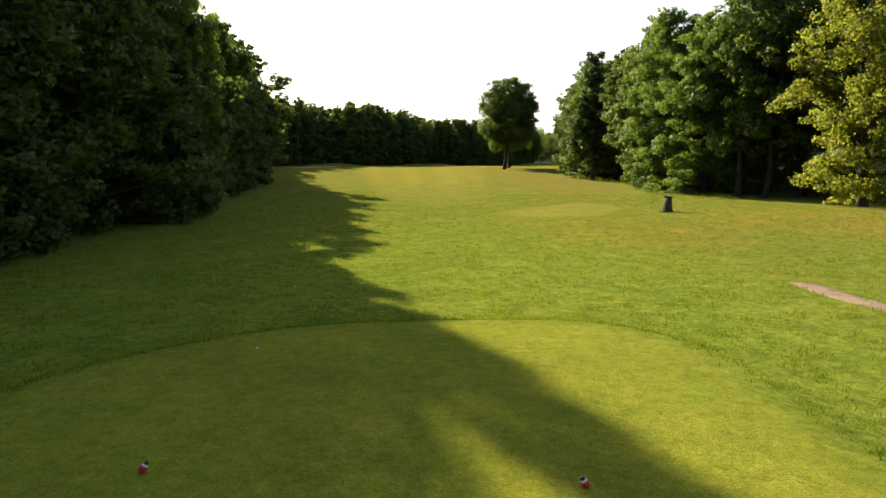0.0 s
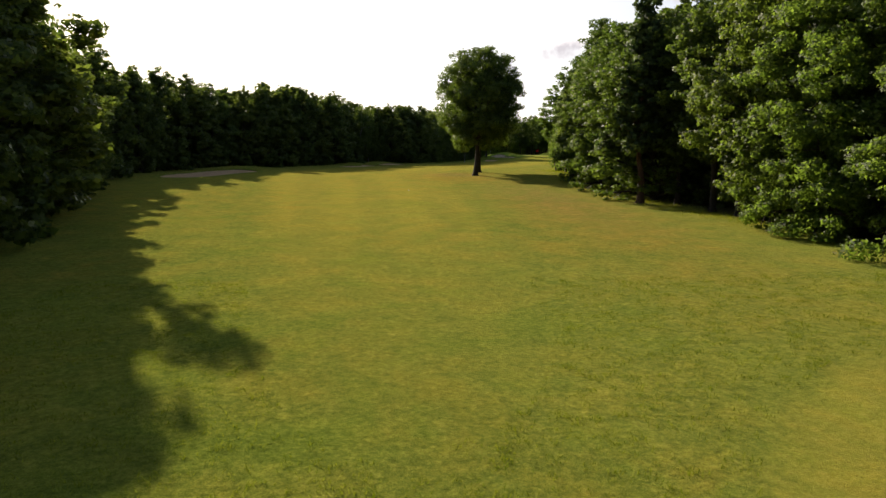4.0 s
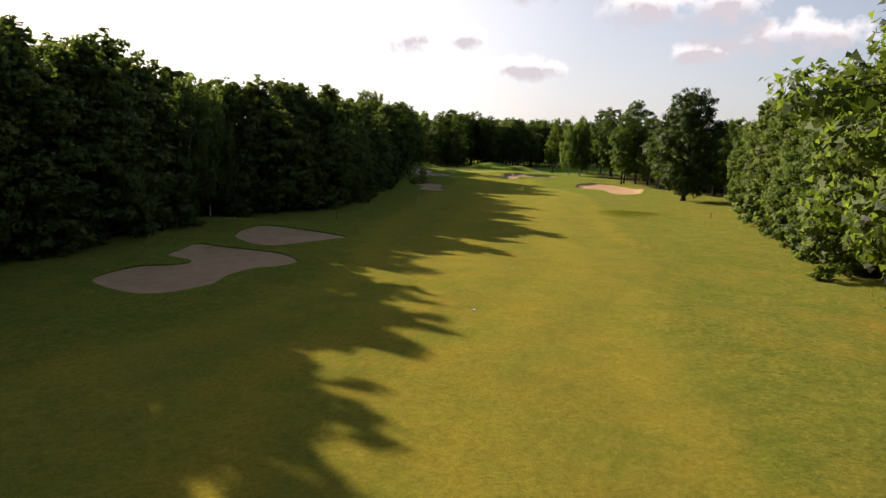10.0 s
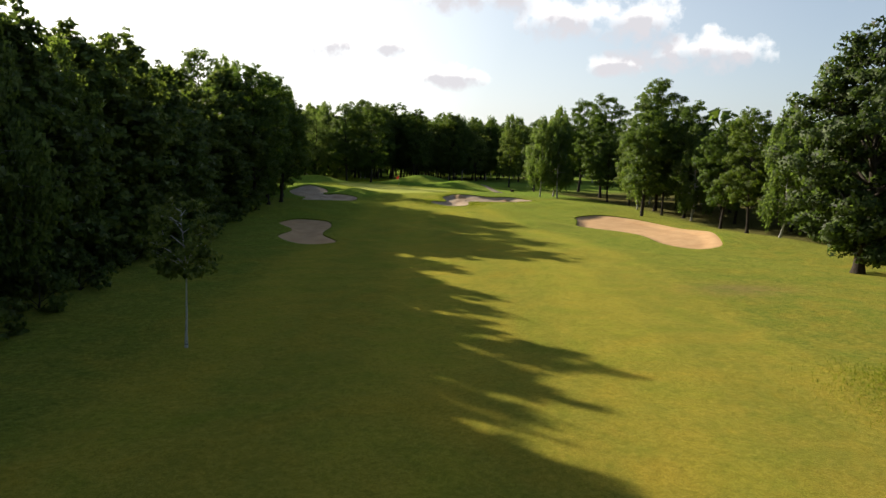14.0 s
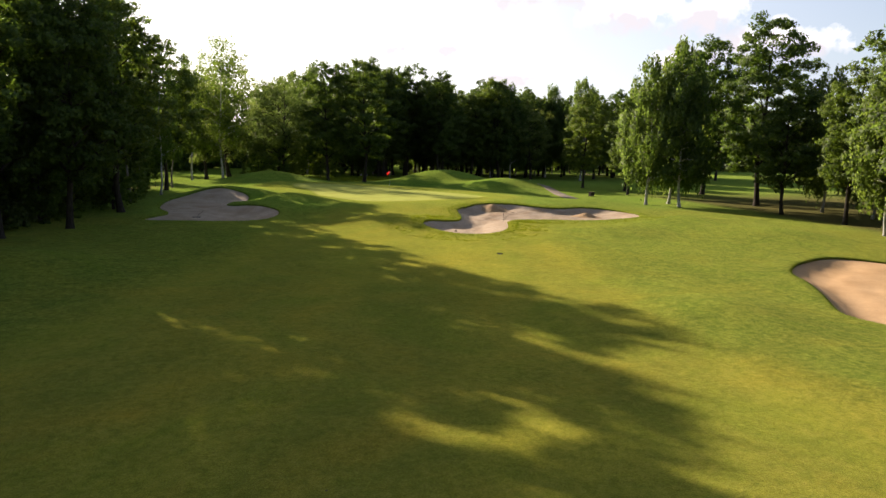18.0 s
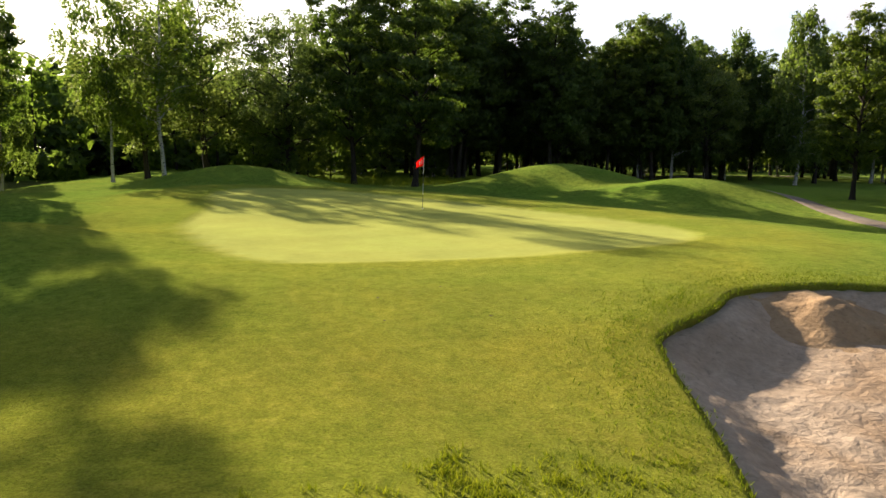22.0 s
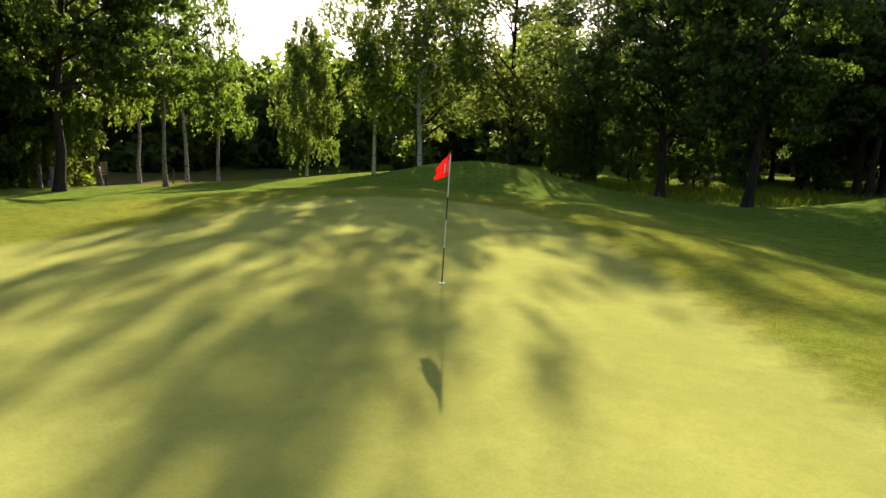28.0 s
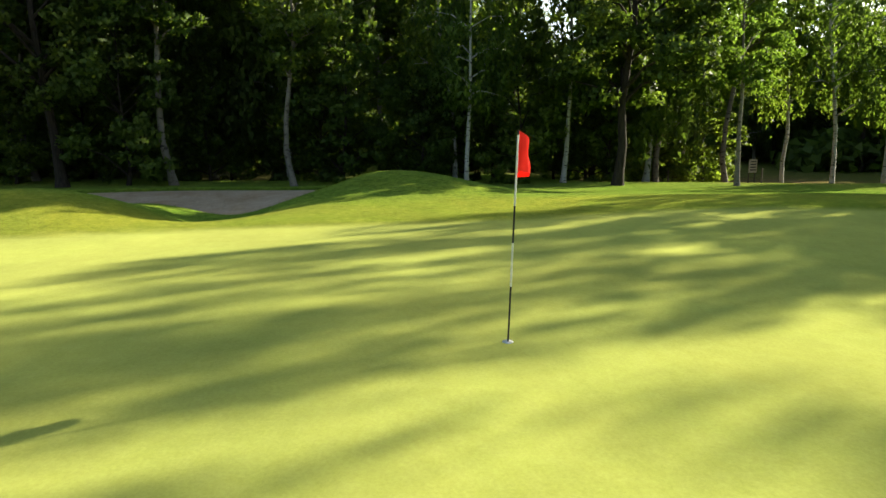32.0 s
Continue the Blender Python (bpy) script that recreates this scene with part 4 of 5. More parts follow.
ROUND_GREEN = [
    (67.4, 385.5, "grove", 0.84), (72.2, 382, "grove", 0.86), (48.0, 385.5, "airy", 0.75), (52.2, 384.5, "lace", 0.86), (50.0, 388.5, "spread", 0.76), (53.5, 398.3, "spread", 1.0), (61.5, 393, "spread", 0.8), (62, 406, "spread", 0.9), (74.6, 402.7, "grove", 0.96), (81, 412, "grove", 0.98), (84, 400.7, "grove", 0.94), (78.5, 396, "grove", 0.88), (88, 395, "grove", 0.86),
    (45.6, 363.8, "grove", 0.79), (43.0, 362.0, "airy", 0.70), (39.5, 367.5, "birch", 0.8), (30.8, 370.3, "tall", 0.8), (34.7, 370, "tall", 0.85), (30.7, 373.6, "airy", 0.8), (33.2, 375.4, "tall", 0.85), (30, 381, "airy", 0.85), (33.5, 382.3, "airy", 0.85), (32, 387, "airy", 0.8), (36.8, 392.4, "birch", 0.62),
    (40.5, 357.0, "airy", 0.72), (42.6, 343.6, "tall", 0.80), (43.3, 349.2, "tall", 0.62), (38.4, 335.5, "tall", 0.76), (34.5, 353.5, "tall", 0.8), (33.2, 355.3, "tall", 0.7), (33.0, 356.2, "tall", 0.72), (46.0, 369.2, "tall", 0.5), (36.7, 342.1, "birch", 1.0), (37.3, 348.3, "birch", 0.9), (30.8, 331.8, "grove", 1.0), (23.4, 354.7, "tall", 0.9), (22.4, 357.5, "tall", 0.85), (24.6, 356.2, "airy", 0.9), (26.6, 359.5, "tall", 0.8), (43.5, 339, "grove", 0.82), (41.5, 329.5, "grove", 0.75), (45.4, 357, "airy", 0.58),
    (97.3, 343.5, "birch", 0.80), (96, 340, "birch", 0.75), (93.7, 342.5, "birch", 0.70), (100.5, 356, "grove", 0.5), (101.2, 368.3, "grove", 0.62), (106, 340, "grove", 0.95), (112, 356, "grove", 0.95), (99, 316, "grove", 1.0), (104, 362, "grove", 0.6),
]
for x, y, k, sc in ROUND_GREEN:
    plant(k, x, y, sc * (1.35 if k == "spread" else 1.18), "trees round the green")
r = random.Random(8)
for i in range(135):
    x, y = (r.uniform(60, 150), r.uniform(392, 432)) if i < 80 else (r.uniform(68, 118), r.uniform(396, 430))
    if x > 76 or y > 410:
        plant(r.choice(["grove", "grove", "birch", "spread"]), x, y, r.uniform(0.86, 1.08) * (0.95 if x > 88 else 1.0), "open grove behind the green")
for i in range(40):
    x, y = r.uniform(-20, 26), r.uniform(330, 415)
    if x < 18 and i % 5 < 3:
        plant(r.choice(["grove", "tall", "birch"]), x, y, r.uniform(0.85, 1.0), "wood beside the green")
for i in range(22):
    plant("under", r.uniform(14, 34), r.uniform(330, 376), r.uniform(0.7, 1.15), "undergrowth beside the green")
for i in range(26):
    plant("under", r.uniform(33, 43), r.uniform(331, 366), r.uniform(0.55, 1.0), "undergrowth beside the green")
for x, y, sc in ((61, 393, 0.62), (63.4, 396.5, 0.7), (68, 396, 0.66), (70.8, 398.5, 0.75), (58, 397, 0.7), (76.5, 399, 0.62), (65.6, 400, 0.8)):
    plant("under", x, y, sc, "young trees under the grove")
for i in range(7):
    plant("under", r.uniform(24, 38), r.uniform(318, 345), r.uniform(0.8, 1.2), "undergrowth beside the green")
for i in range(9):
    y = 198 + i * 3.6
    plant("bush", float(edge_x(RIGHT_EDGE, y)) - 0.5 + r.uniform(-0.8, 0.8), y, r.uniform(1.4, 2.2), "bushes under the wood's edge")
for x, y, k, sc in ((38, 84, "grove", 1.25), (34, 88, "bush", 1.6), (41, 76, "bush", 1.5), (36, 80, "bush", 1.7), (47, 72, "bush", 1.4), (56, 73, "grove", 1.2)):
    plant(k, x, y, sc, "wood along the fairway")
for i in range(24):
    plant("bush", r.uniform(8, 24), r.uniform(335, 375), r.uniform(0.8, 1.5), "undergrowth beside the green")
stand_of_trees("far_wood", [(r.uniform(-60, 260), r.uniform(448, 530), r.uniform(16, 20), 5.5) for i in range(190)], "dark wood closing the course in the distance", 420, 1.6, 3, 0.05)
# Undergrowth added to close gaps; its leaf colour paints in deep shade.
stand_of_trees("far_hedge", [(x + r.uniform(-1.5, 1.5), 441 + r.uniform(-3, 3) + (x - 60) ** 2 * 0.0006, r.uniform(5, 8), 4.0) for x in np.arange(-40, 240, 3.2)], "undergrowth in shade-darkened leaves closing the grove", 330, 0.9, 12, 0.03, LEAF_SHADED)
stand_of_trees("inner_wood", [(r.uniform(-80, -12), r.uniform(330, 440), r.uniform(14, 19), 5.0) for i in range(80)] + [(r.uniform(-15, 16), r.uniform(392, 425), r.uniform(9, 11), 5.0) for i in range(40)] + [(r.uniform(-45, 52), r.uniform(418, 450), r.uniform(13, 17), 5.0) for i in range(70)], "shaded wood interior of trunks and undergrowth", 700, 1.0, 4, 0.03, LEAF_LIT)
stand_of_trees("side_wood", [(r.uniform(80, 140), r.uniform(60, 250), r.uniform(14, 19), 5.0) for i in range(60)] + [(float(edge_x(RIGHT_EDGE, y)) + r.uniform(20, 62), y, r.uniform(14, 18), 5.0) for y in np.linspace(112, 330, 90)], "wood behind the fairway's edge trees", 380, 1.5, 5)
stand_of_trees("back_wood", [(float(edge_x(LEFT_EDGE, y)) - r.uniform(20, 56), y, r.uniform(14, 18), 5.0) for y in np.linspace(-28, 345, 170)], "wood behind the fairway's edge trees", 420, 1.3, 6, 0.05)
stand_of_trees("rear_wood", [(r.uniform(-70, 90), r.uniform(-75, -38), r.uniform(13, 18), 5.0) for i in range(60)], "wood closing the course behind the tee", 420, 1.4, 7, 0.05)
for group in PROTO.values():
    for ob in group:
        for o in (*ob.children_recursive, ob):
            bpy.data.objects.remove(o)

# ---------------------------------------------------------------- rough grass
LEAF_GRASS = leaf_material("grass_blades", (0.100, 0.140, 0.010), (0.240, 0.255, 0.028), 0.3, rounded=False)


def grass_blades(name, x, y, low, high, width, label, seed):
    """Loose blades of longer grass, far too many to count, standing on the ground."""
    rng = np.random.default_rng(seed)
    n = len(x)
    z = turf_z(x, y) - 0.01
    a = rng.uniform(0, 2 * math.pi, n)
    h, w = rng.uniform(low, high, n), width * rng.uniform(0.6, 1.3, n)
    dx, dy = np.cos(a) * w * 0.5, np.sin(a) * w * 0.5
    lx, ly = rng.normal(0, 0.45, n) * h, rng.normal(0, 0.45, n) * h
    v = np.stack([np.stack([x - dx, y - dy, z], 1), np.stack([x + dx, y + dy, z], 1), np.stack([x + lx, y + ly, z + h], 1)], 1).reshape(-1, 3)
    return tagged(new(name, mesh_arrays(name, v, np.arange(3 * n).reshape(n, 3), LEAF_GRASS)), label, "grass", kind="stuff")


def along_loop(loop, n, inner, outer, rng):
    """Random points beside a loop, on its outer side."""
    k = rng.integers(0, len(loop), n)
    t = rng.uniform(0, 1, (n, 1))
    nxt = np.roll(loop, -1, 0)
    p = loop[k] * (1 - t) + nxt[k] * t
    tang = nxt[k] - loop[k]
    nrm = np.stack([tang[:, 1], -tang[:, 0]], 1) / (np.linalg.norm(tang, axis=1, keepdims=True) + 1e-9)
    probe = loop[0] + np.array((nxt[0] - loop[0])[::-1]) * (1, -1) / np.linalg.norm(nxt[0] - loop[0]) * 0.2
    side = 1.0 if signed_distance(probe[:1], probe[1:], loop, 3.0)[0] > 0 else -1.0
    return p + side * nrm * rng.uniform(inner, outer, (n, 1)) + rng.normal(0, 0.02 + 0.9 * max(0.0, inner), (n, 2))


grass_rng = np.random.default_rng(21)
pts = np.concatenate([along_loop(BUNKER_LOOPS["green_side"], 26000, -0.03, 0.8, grass_rng), along_loop(BUNKER_LOOPS["green_side"], 9000, 0.3, 1.4, grass_rng), along_loop(BUNKER_LOOPS["green_left"], 5000, -0.03, 0.3, grass_rng), along_loop(BUNKER_LOOPS["ochre"], 4000, -0.03, 0.3, grass_rng)])
grass_blades("lip_grass", pts[:, 0], pts[:, 1], 0.03, 0.085, 0.016, "longer turf hanging over the bunker lips", 22)
tufts = along_loop(BUNKER_LOOPS["green_side"], 2600, 0.05, 2.8, grass_rng)
tufts = tufts[np.sin(tufts[:, 0] * 1.3 + 2 * np.sin(tufts[:, 1] * 0.9)) * np.sin(tufts[:, 1] * 1.1) > -0.35]
tufts = tufts[signed_distance(tufts[:, 0], tufts[:, 1], BUNKER_LOOPS["green_side"], 4.0) > 0.08]
tufts = tufts[tufts[:, 1] < 332 - 0.2 * (tufts[:, 0] - 66)]
pts = np.repeat(tufts, 20, 0) + grass_rng.normal(0, 0.055, (len(tufts) * 20, 2))
grass_blades("tufted_grass", pts[:, 0], pts[:, 1], 0.03, 0.10, 0.018, "coarse tufted turf round the bunker by the green", 29)
pts = along_loop(TEE_LOOP, 14000, 0.15, 1.9, grass_rng)
grass_blades("tee_edge_grass", pts[:, 0], pts[:, 1], 0.03, 0.085, 0.022, "rougher grass round the edge of the tee", 23)
n_tuft = 15000
tx, ty2 = grass_rng.uniform(-16, 30, n_tuft), -6 + 84 * grass_rng.uniform(0, 1, n_tuft) ** 1.15
k = grass_rng.integers(0, n_tuft, 210000)
gx, gy = tx[k] + grass_rng.normal(0, 0.13, k.size), ty2[k] + grass_rng.normal(0, 0.13, k.size)
clear = np.min([signed_distance(gx, gy, loop, 3.0) for loop in (TEE_LOOP, TEE_FRONT_LOOP, FAIRWAY_LOOP)], axis=0) > 0.2
grass_blades("rough_grass", gx[clear], gy[clear], 0.05, 0.13, 0.024, "coarse uneven grass in the rough before the tee", 27)
gx, gy = grass_rng.normal(50.6, 2.2, 9000), grass_rng.normal(243, 1.8, 9000)
grass_blades("mound_grass", gx, gy, 0.05, 0.16, 0.035, "tufted longer grass on a low fairway mound", 28)
gx, gy = grass_rng.uniform(60, 100, 15000), grass_rng.normal(392, 4.0, 15000)
grass_blades("meadow_grass", gx, gy, 0.25, 0.65, 0.035, "tall sunlit grass under the grove trees", 25)
gy = grass_rng.uniform(60, 195, 16000)
gx = edge_x(RIGHT_EDGE, gy) + grass_rng.normal(0.8, 1.4, 16000)
grass_blades("verge_grass", gx, gy, 0.08, 0.32, 0.03, "unmown grass along the foot of the wood", 26)

# ---------------------------------------------------------------- flag
RED = leaf_material("red_cloth", (0.60, 0.022, 0.016), (0.60, 0.022, 0.016), 0.35, (1.9, 1.0, 1.0), False)
RED_PAINT = plain_material("red_paint", (0.55, 0.03, 0.02), 0.45)
WHITE = plain_material("white_paint", (0.75, 0.75, 0.72), 0.5)
BLACK = plain_material("black_paint", (0.02, 0.02, 0.022), 0.5)
WOOD = bark_material("weathered_wood", (0.05, 0.036, 0.024), (0.16, 0.12, 0.085))
DARK_WOOD = bark_material("dark_stump_wood", (0.022, 0.016, 0.014), (0.085, 0.065, 0.055), (5, 5, 1.0))
SOIL = plain_material("bare_soil", (0.13, 0.09, 0.06), 0.95, 0.1, 0.5, 3.0)
STEEL = plain_material("galvanised_steel", (0.35, 0.35, 0.36), 0.4, 0.5)
FLAG_AT = Vector((68.92, 354.54, hz(68.92, 354.54)))


def rod(name, a, b, radius, mat, parent, sides=10, label=""):
    v, f = tubes([[(a, radius), (b, radius)]], sides)
    me = mesh_arrays(name, v, f, mat, True)
    return mesh_part(name, me, parent, label)


def box_bm(sx, sy, sz, at=(0, 0, 0), bevel=0.0):
    bm = bmesh.new()
    bmesh.ops.create_cube(bm, size=1.0)
    bmesh.ops.scale(bm, vec=(sx, sy, sz), verts=bm.verts)
    if bevel:
        bmesh.ops.bevel(bm, geom=bm.edges[:], offset=bevel, segments=2, affect="EDGES")
    bmesh.ops.translate(bm, vec=at, verts=bm.verts)
    return bm


def build_flag():
    """Flagstick with black and white bands, cup in the turf and a drooping flag."""
    top = new("flagstick")
    top.matrix_world = Matrix.Translation(FLAG_AT) @ pose(0, 0, 0, -1.6, 1.2, 0)
    for i, (a, b) in enumerate(((-0.1, 0.60), (0.60, 1.06), (1.06, 1.44), (1.44, 2.15), (2.15, 2.20))):
        rod("stick_band", (0, 0, a), (0, 0, b), 0.010, (BLACK, WHITE)[i % 2], top, label=("black band", "white band")[i % 2])
    nu, nv, verts = 16, 10, []
    for i in range(nu + 1):
        u = i / nu
        for j in range(nv + 1):
            v = j / nv
            sway = 0.17 * math.sin(u * 2.6)
            fold = sway + 0.05 * math.sin(u * 8.0 + v * 2.2) * u + 0.03 * math.sin(u * 15 + 1) * u * v
            drop = 0.32 * u ** 1.3
            verts.append((-0.012 - 0.32 * u * (1 - 0.15 * v) + 0.02 * math.sin(v * 5) * u, fold, 2.19 - 0.40 * v * (1 - 0.2 * u) - drop * (0.55 + 0.45 * (1 - v))))
    faces = [(i * (nv + 1) + j, i * (nv + 1) + j + 1, (i + 1) * (nv + 1) + j + 1, (i + 1) * (nv + 1) + j) for i in range(nu) for j in range(nv)]
    cloth = mesh_part("flag_cloth", mesh_arrays("flag_cloth", verts, faces, RED, True), top, "red cloth flag hanging in loose folds")
    for i0, i1, j0, j1 in ((3, 4, 3, 8), (7, 9, 3, 4), (7, 9, 7, 8), (7, 8, 4, 7), (8, 9, 4, 7)):
        quad, fs = [], []
        for i in range(i0, i1 + 1):
            for j in range(j0, j1 + 1):
                x, y, z = verts[i * (nv + 1) + j]
                quad.append((x, y - 0.006, z))
        n = j1 - j0 + 1
        fs = [(a * n + b, a * n + b + 1, (a + 1) * n + b + 1, (a + 1) * n + b) for a in range(i1 - i0) for b in range(j1 - j0)]
        mesh_part("white_mark", mesh_arrays("white_mark", quad, fs, WHITE), cloth, "white printed mark")
    v, f = tubes([[((0, 0, -0.12), 0.054), ((0, 0, 0.006), 0.054), ((0, 0, 0.006), 0.058), ((0, 0, -0.02), 0.06)]], 20)
    mesh_part("cup_rim", mesh_arrays("cup_rim", v, f, WHITE, True), top, "white rim of the hole")
    # Black disc just under the rim stands in for the cup's inner shade.
    bm = bmesh.new()
    bmesh.ops.create_circle(bm, cap_ends=True, radius=0.053, segments=20)
    bmesh.ops.translate(bm, vec=(0, 0, 0.004), verts=bm.verts)
    part("cup_bottom", bm, BLACK, top, "black disc for the shade inside the hole")
    return tagged(top, "black and white flagstick with drooping red flag standing in the hole", "flagstick")


build_flag()


# ---------------------------------------------------------------- things on the tee and fairway
def build_marker(x, y, turn):
    """Small leaning tee marker: rounded dark red body, a white stripe and a black top."""
    top = new("tee_marker")
    bm = bmesh.new()
    bmesh.ops.create_uvsphere(bm, u_segments=16, v_segments=10, radius=0.06)
    bmesh.ops.scale(bm, vec=(1, 1, 1.25), verts=bm.verts)
    bmesh.ops.translate(bm, vec=(0, 0, 0.06), verts=bm.verts)
    part("body", bm, RED_PAINT, top, "dark red painted body", True)
    bm = bmesh.new()
    bmesh.ops.create_cone(bm, cap_ends=True, segments=16, radius1=0.048, radius2=0.036, depth=0.035)
    bmesh.ops.translate(bm, vec=(0, 0, 0.128), verts=bm.verts)
    part("stripe", bm, WHITE, top, "white painted stripe")
    bm = bmesh.new()
    bmesh.ops.create_cone(bm, cap_ends=True, segments=16, radius1=0.038, radius2=0.018, depth=0.04)
    bmesh.ops.translate(bm, vec=(0, 0, 0.164), verts=bm.verts)
    part("cap", bm, BLACK, top, "black cap")
    rod("spike", (0, 0, -0.08), (0, 0, 0.02), 0.008, STEEL, top)
    top.matrix_world = Matrix.Translation((x, y, hz(x, y))) @ pose(0, 0, 0, 0, 30, turn) @ Matrix.Scale(0.72, 4)
    return tagged(top, "small dark red tee marker with white stripe on the mown tee", "tee marker", "pair of tee markers")


build_marker(-3.12, 6.75, 20)
build_marker(1.42, 6.38, 200)


def build_stump():
    top = new("tree_stump")
    rng = random.Random(3)
    bm = bmesh.new()
    rings = []
    for k, (h, r) in enumerate(((-0.15, 0.55), (0.05, 0.46), (0.35, 0.38), (0.75, 0.34), (1.0, 0.30))):
        ring = []
        for i in range(18):
            a = 2 * math.pi * i / 18
            rr = r * (1 + 0.14 * math.sin(a * 3 + k * 0.4) + rng.uniform(-0.06, 0.06))
            up = h + (0.42 if k == 4 and math.cos(a - 0.4) > -0.1 else 0) + (rng.uniform(-0.06, 0.06) if k == 4 else 0)
            ring.append(bm.verts.new((rr * math.cos(a), rr * math.sin(a) * 0.8, up)))
        rings.append(ring)
    for a, b in zip(rings, rings[1:]):
        for i in range(18):
            bm.faces.new((a[i], a[(i + 1) % 18], b[(i + 1) % 18], b[i]))
    centre = bm.verts.new((0, 0, 0.9))
    for i in range(18):
        bm.faces.new((rings[-1][i], rings[-1][(i + 1) % 18], centre))
    part("stump_wood", bm, DARK_WOOD, top, "", True)
    bm = bmesh.new()
    ring = []
    for i in range(22):
        a = 2 * math.pi * i / 22
        rr = rng.uniform(0.26, 0.44)
        ring.append((rr * math.cos(a), rr * math.sin(a) * 0.7, rng.uniform(-0.05, 0.04)))
    lower = [bm.verts.new((x, y, z - 0.06)) for x, y, z in ring]
    upper = [bm.verts.new((x * 0.9, y * 0.9, z + 0.05)) for x, y, z in ring]
    for i in range(22):
        bm.faces.new((lower[i], lower[(i + 1) % 22], upper[(i + 1) % 22], upper[i]))
    bm.faces.new(upper)
    bm.faces.new(lower[::-1])
    bmesh.ops.translate(bm, vec=(0.02, 0, 1.38), verts=bm.verts)
    part("bark_cap", bm, DARK_WOOD, top, "ragged slab of bark on top")
    for i in range(5):
        a = i * 1.3
        v, f = tubes([[((0.3 * math.cos(a), 0.25 * math.sin(a), 0.12), 0.11), ((0.62 * math.cos(a), 0.55 * math.sin(a), 0.0), 0.06), ((0.9 * math.cos(a), 0.8 * math.sin(a), -0.08), 0.02)]], 7)
        mesh_part("root", mesh_arrays("root", v, f, DARK_WOOD, True), top)
    top.matrix_world = Matrix.Translation((17.0, 52.5, hz(17.0, 52.5))) @ Matrix.Scale(0.84, 4)
    return tagged(top, "dark broken tree stump standing in the rough", "stump")


build_stump()


def sand_z(x, y, key):
    return float(sand_height(np.array([x]), np.array([y]), key)[0])


def build_heap(x, y, r, h, mat, name, label, cat, seed):
    rng = random.Random(seed)
    bm = bmesh.new()
    rings = []
    for i in range(15):
        f = i / 14 * 1.25
        ring = []
        for j in range(28):
            a = 2 * math.pi * j / 28
            n = noise.noise(Vector((math.cos(a) * (0.3 + f), math.sin(a) * (0.3 + f), seed)) * 1.6)
            fine = noise.noise(Vector((math.cos(a) * f * 5, math.sin(a) * f * 5, seed + 9)))
            rr = r * f * (1 + 0.25 * n)
            z = h * (math.exp(-(f * 1.55) ** 2 * (1 - 0.25 * n)) * (1 + 0.12 * fine) - 0.06)
            ring.append(bm.verts.new((rr * math.cos(a), rr * math.sin(a) * 0.8, z)) if i else None)
        rings.append(ring)
    peak = bm.verts.new((0, 0, h * 0.95))
    for j in range(28):
        bm.faces.new((peak, rings[1][j], rings[1][(j + 1) % 28]))
        for i in range(1, 14):
            bm.faces.new((rings[i][j], rings[i + 1][j], rings[i + 1][(j + 1) % 28], rings[i][(j + 1) % 28]))
    if name == "sand_mound":
        co = np.array([v.co for v in bm.verts])
        px, py = co[:, 0] + x, co[:, 1] + y
        lie = sand_height(px, py, "green_side") - sand_z(x, y, "green_side")
        for v, dz in zip(bm.verts, lie):
            v.co.z += float(dz)
    ob = part(name, bm, mat, None, "", True)
    ob.matrix_world = Matrix.Translation((x, y, 0))
    return tagged(ob, label, cat)


HEAP_SAND = sand_material("heaped_orange_sand", (0.36, 0.23, 0.12), (0.46, 0.31, 0.17))
for x, y, r0, h0, sd in ((73.5, 336.1, 1.2, 0.52, 2), (81.2, 333.6, 1.3, 0.38, 5)):
    heap = build_heap(x, y, r0, h0, HEAP_SAND, "sand_mound", "heap of fresh orange sand in the bunker", "sand heap", sd)
    heap.location.z = sand_z(x, y, "green_side")
    tagged(heap, group="sand heaps")


def build_post(x, y, h, z, name="marker_post", label="short dark wooden marker post in the grass", radius=0.045):
    top = new(name)
    bm = bmesh.new()
    bmesh.ops.create_cone(bm, cap_ends=True, segments=10, radius1=radius, radius2=radius * 0.92, depth=h + 0.2)
    bmesh.ops.translate(bm, vec=(0, 0, h / 2 - 0.1), verts=bm.verts)
    part("post", bm, WOOD, top)
    bm = bmesh.new()
    bmesh.ops.create_cone(bm, cap_ends=True, segments=10, radius1=radius * 0.95, radius2=radius * 0.3, depth=radius)
    bmesh.ops.translate(bm, vec=(0, 0, h + radius * 0.5), verts=bm.verts)
    part("cap", bm, DARK_WOOD, top)
    top.matrix_world = Matrix.Translation((x, y, z)) @ pose(0, 0, 0, 2, 1, 0)
    return tagged(top, label, "post")


build_post(71.7, 330.0, 0.62, sand_z(71.7, 330.0, "green_side"), "rake_stake", "thin dark stake standing in the bunker sand", 0.014)
for x, y in ((9.0, 240.4), (59.7, 237.0), (40.1, 368.5), (44.0, 371.5)):
    tagged(build_post(x, y, 0.7, hz(x, y)), group="marker posts")


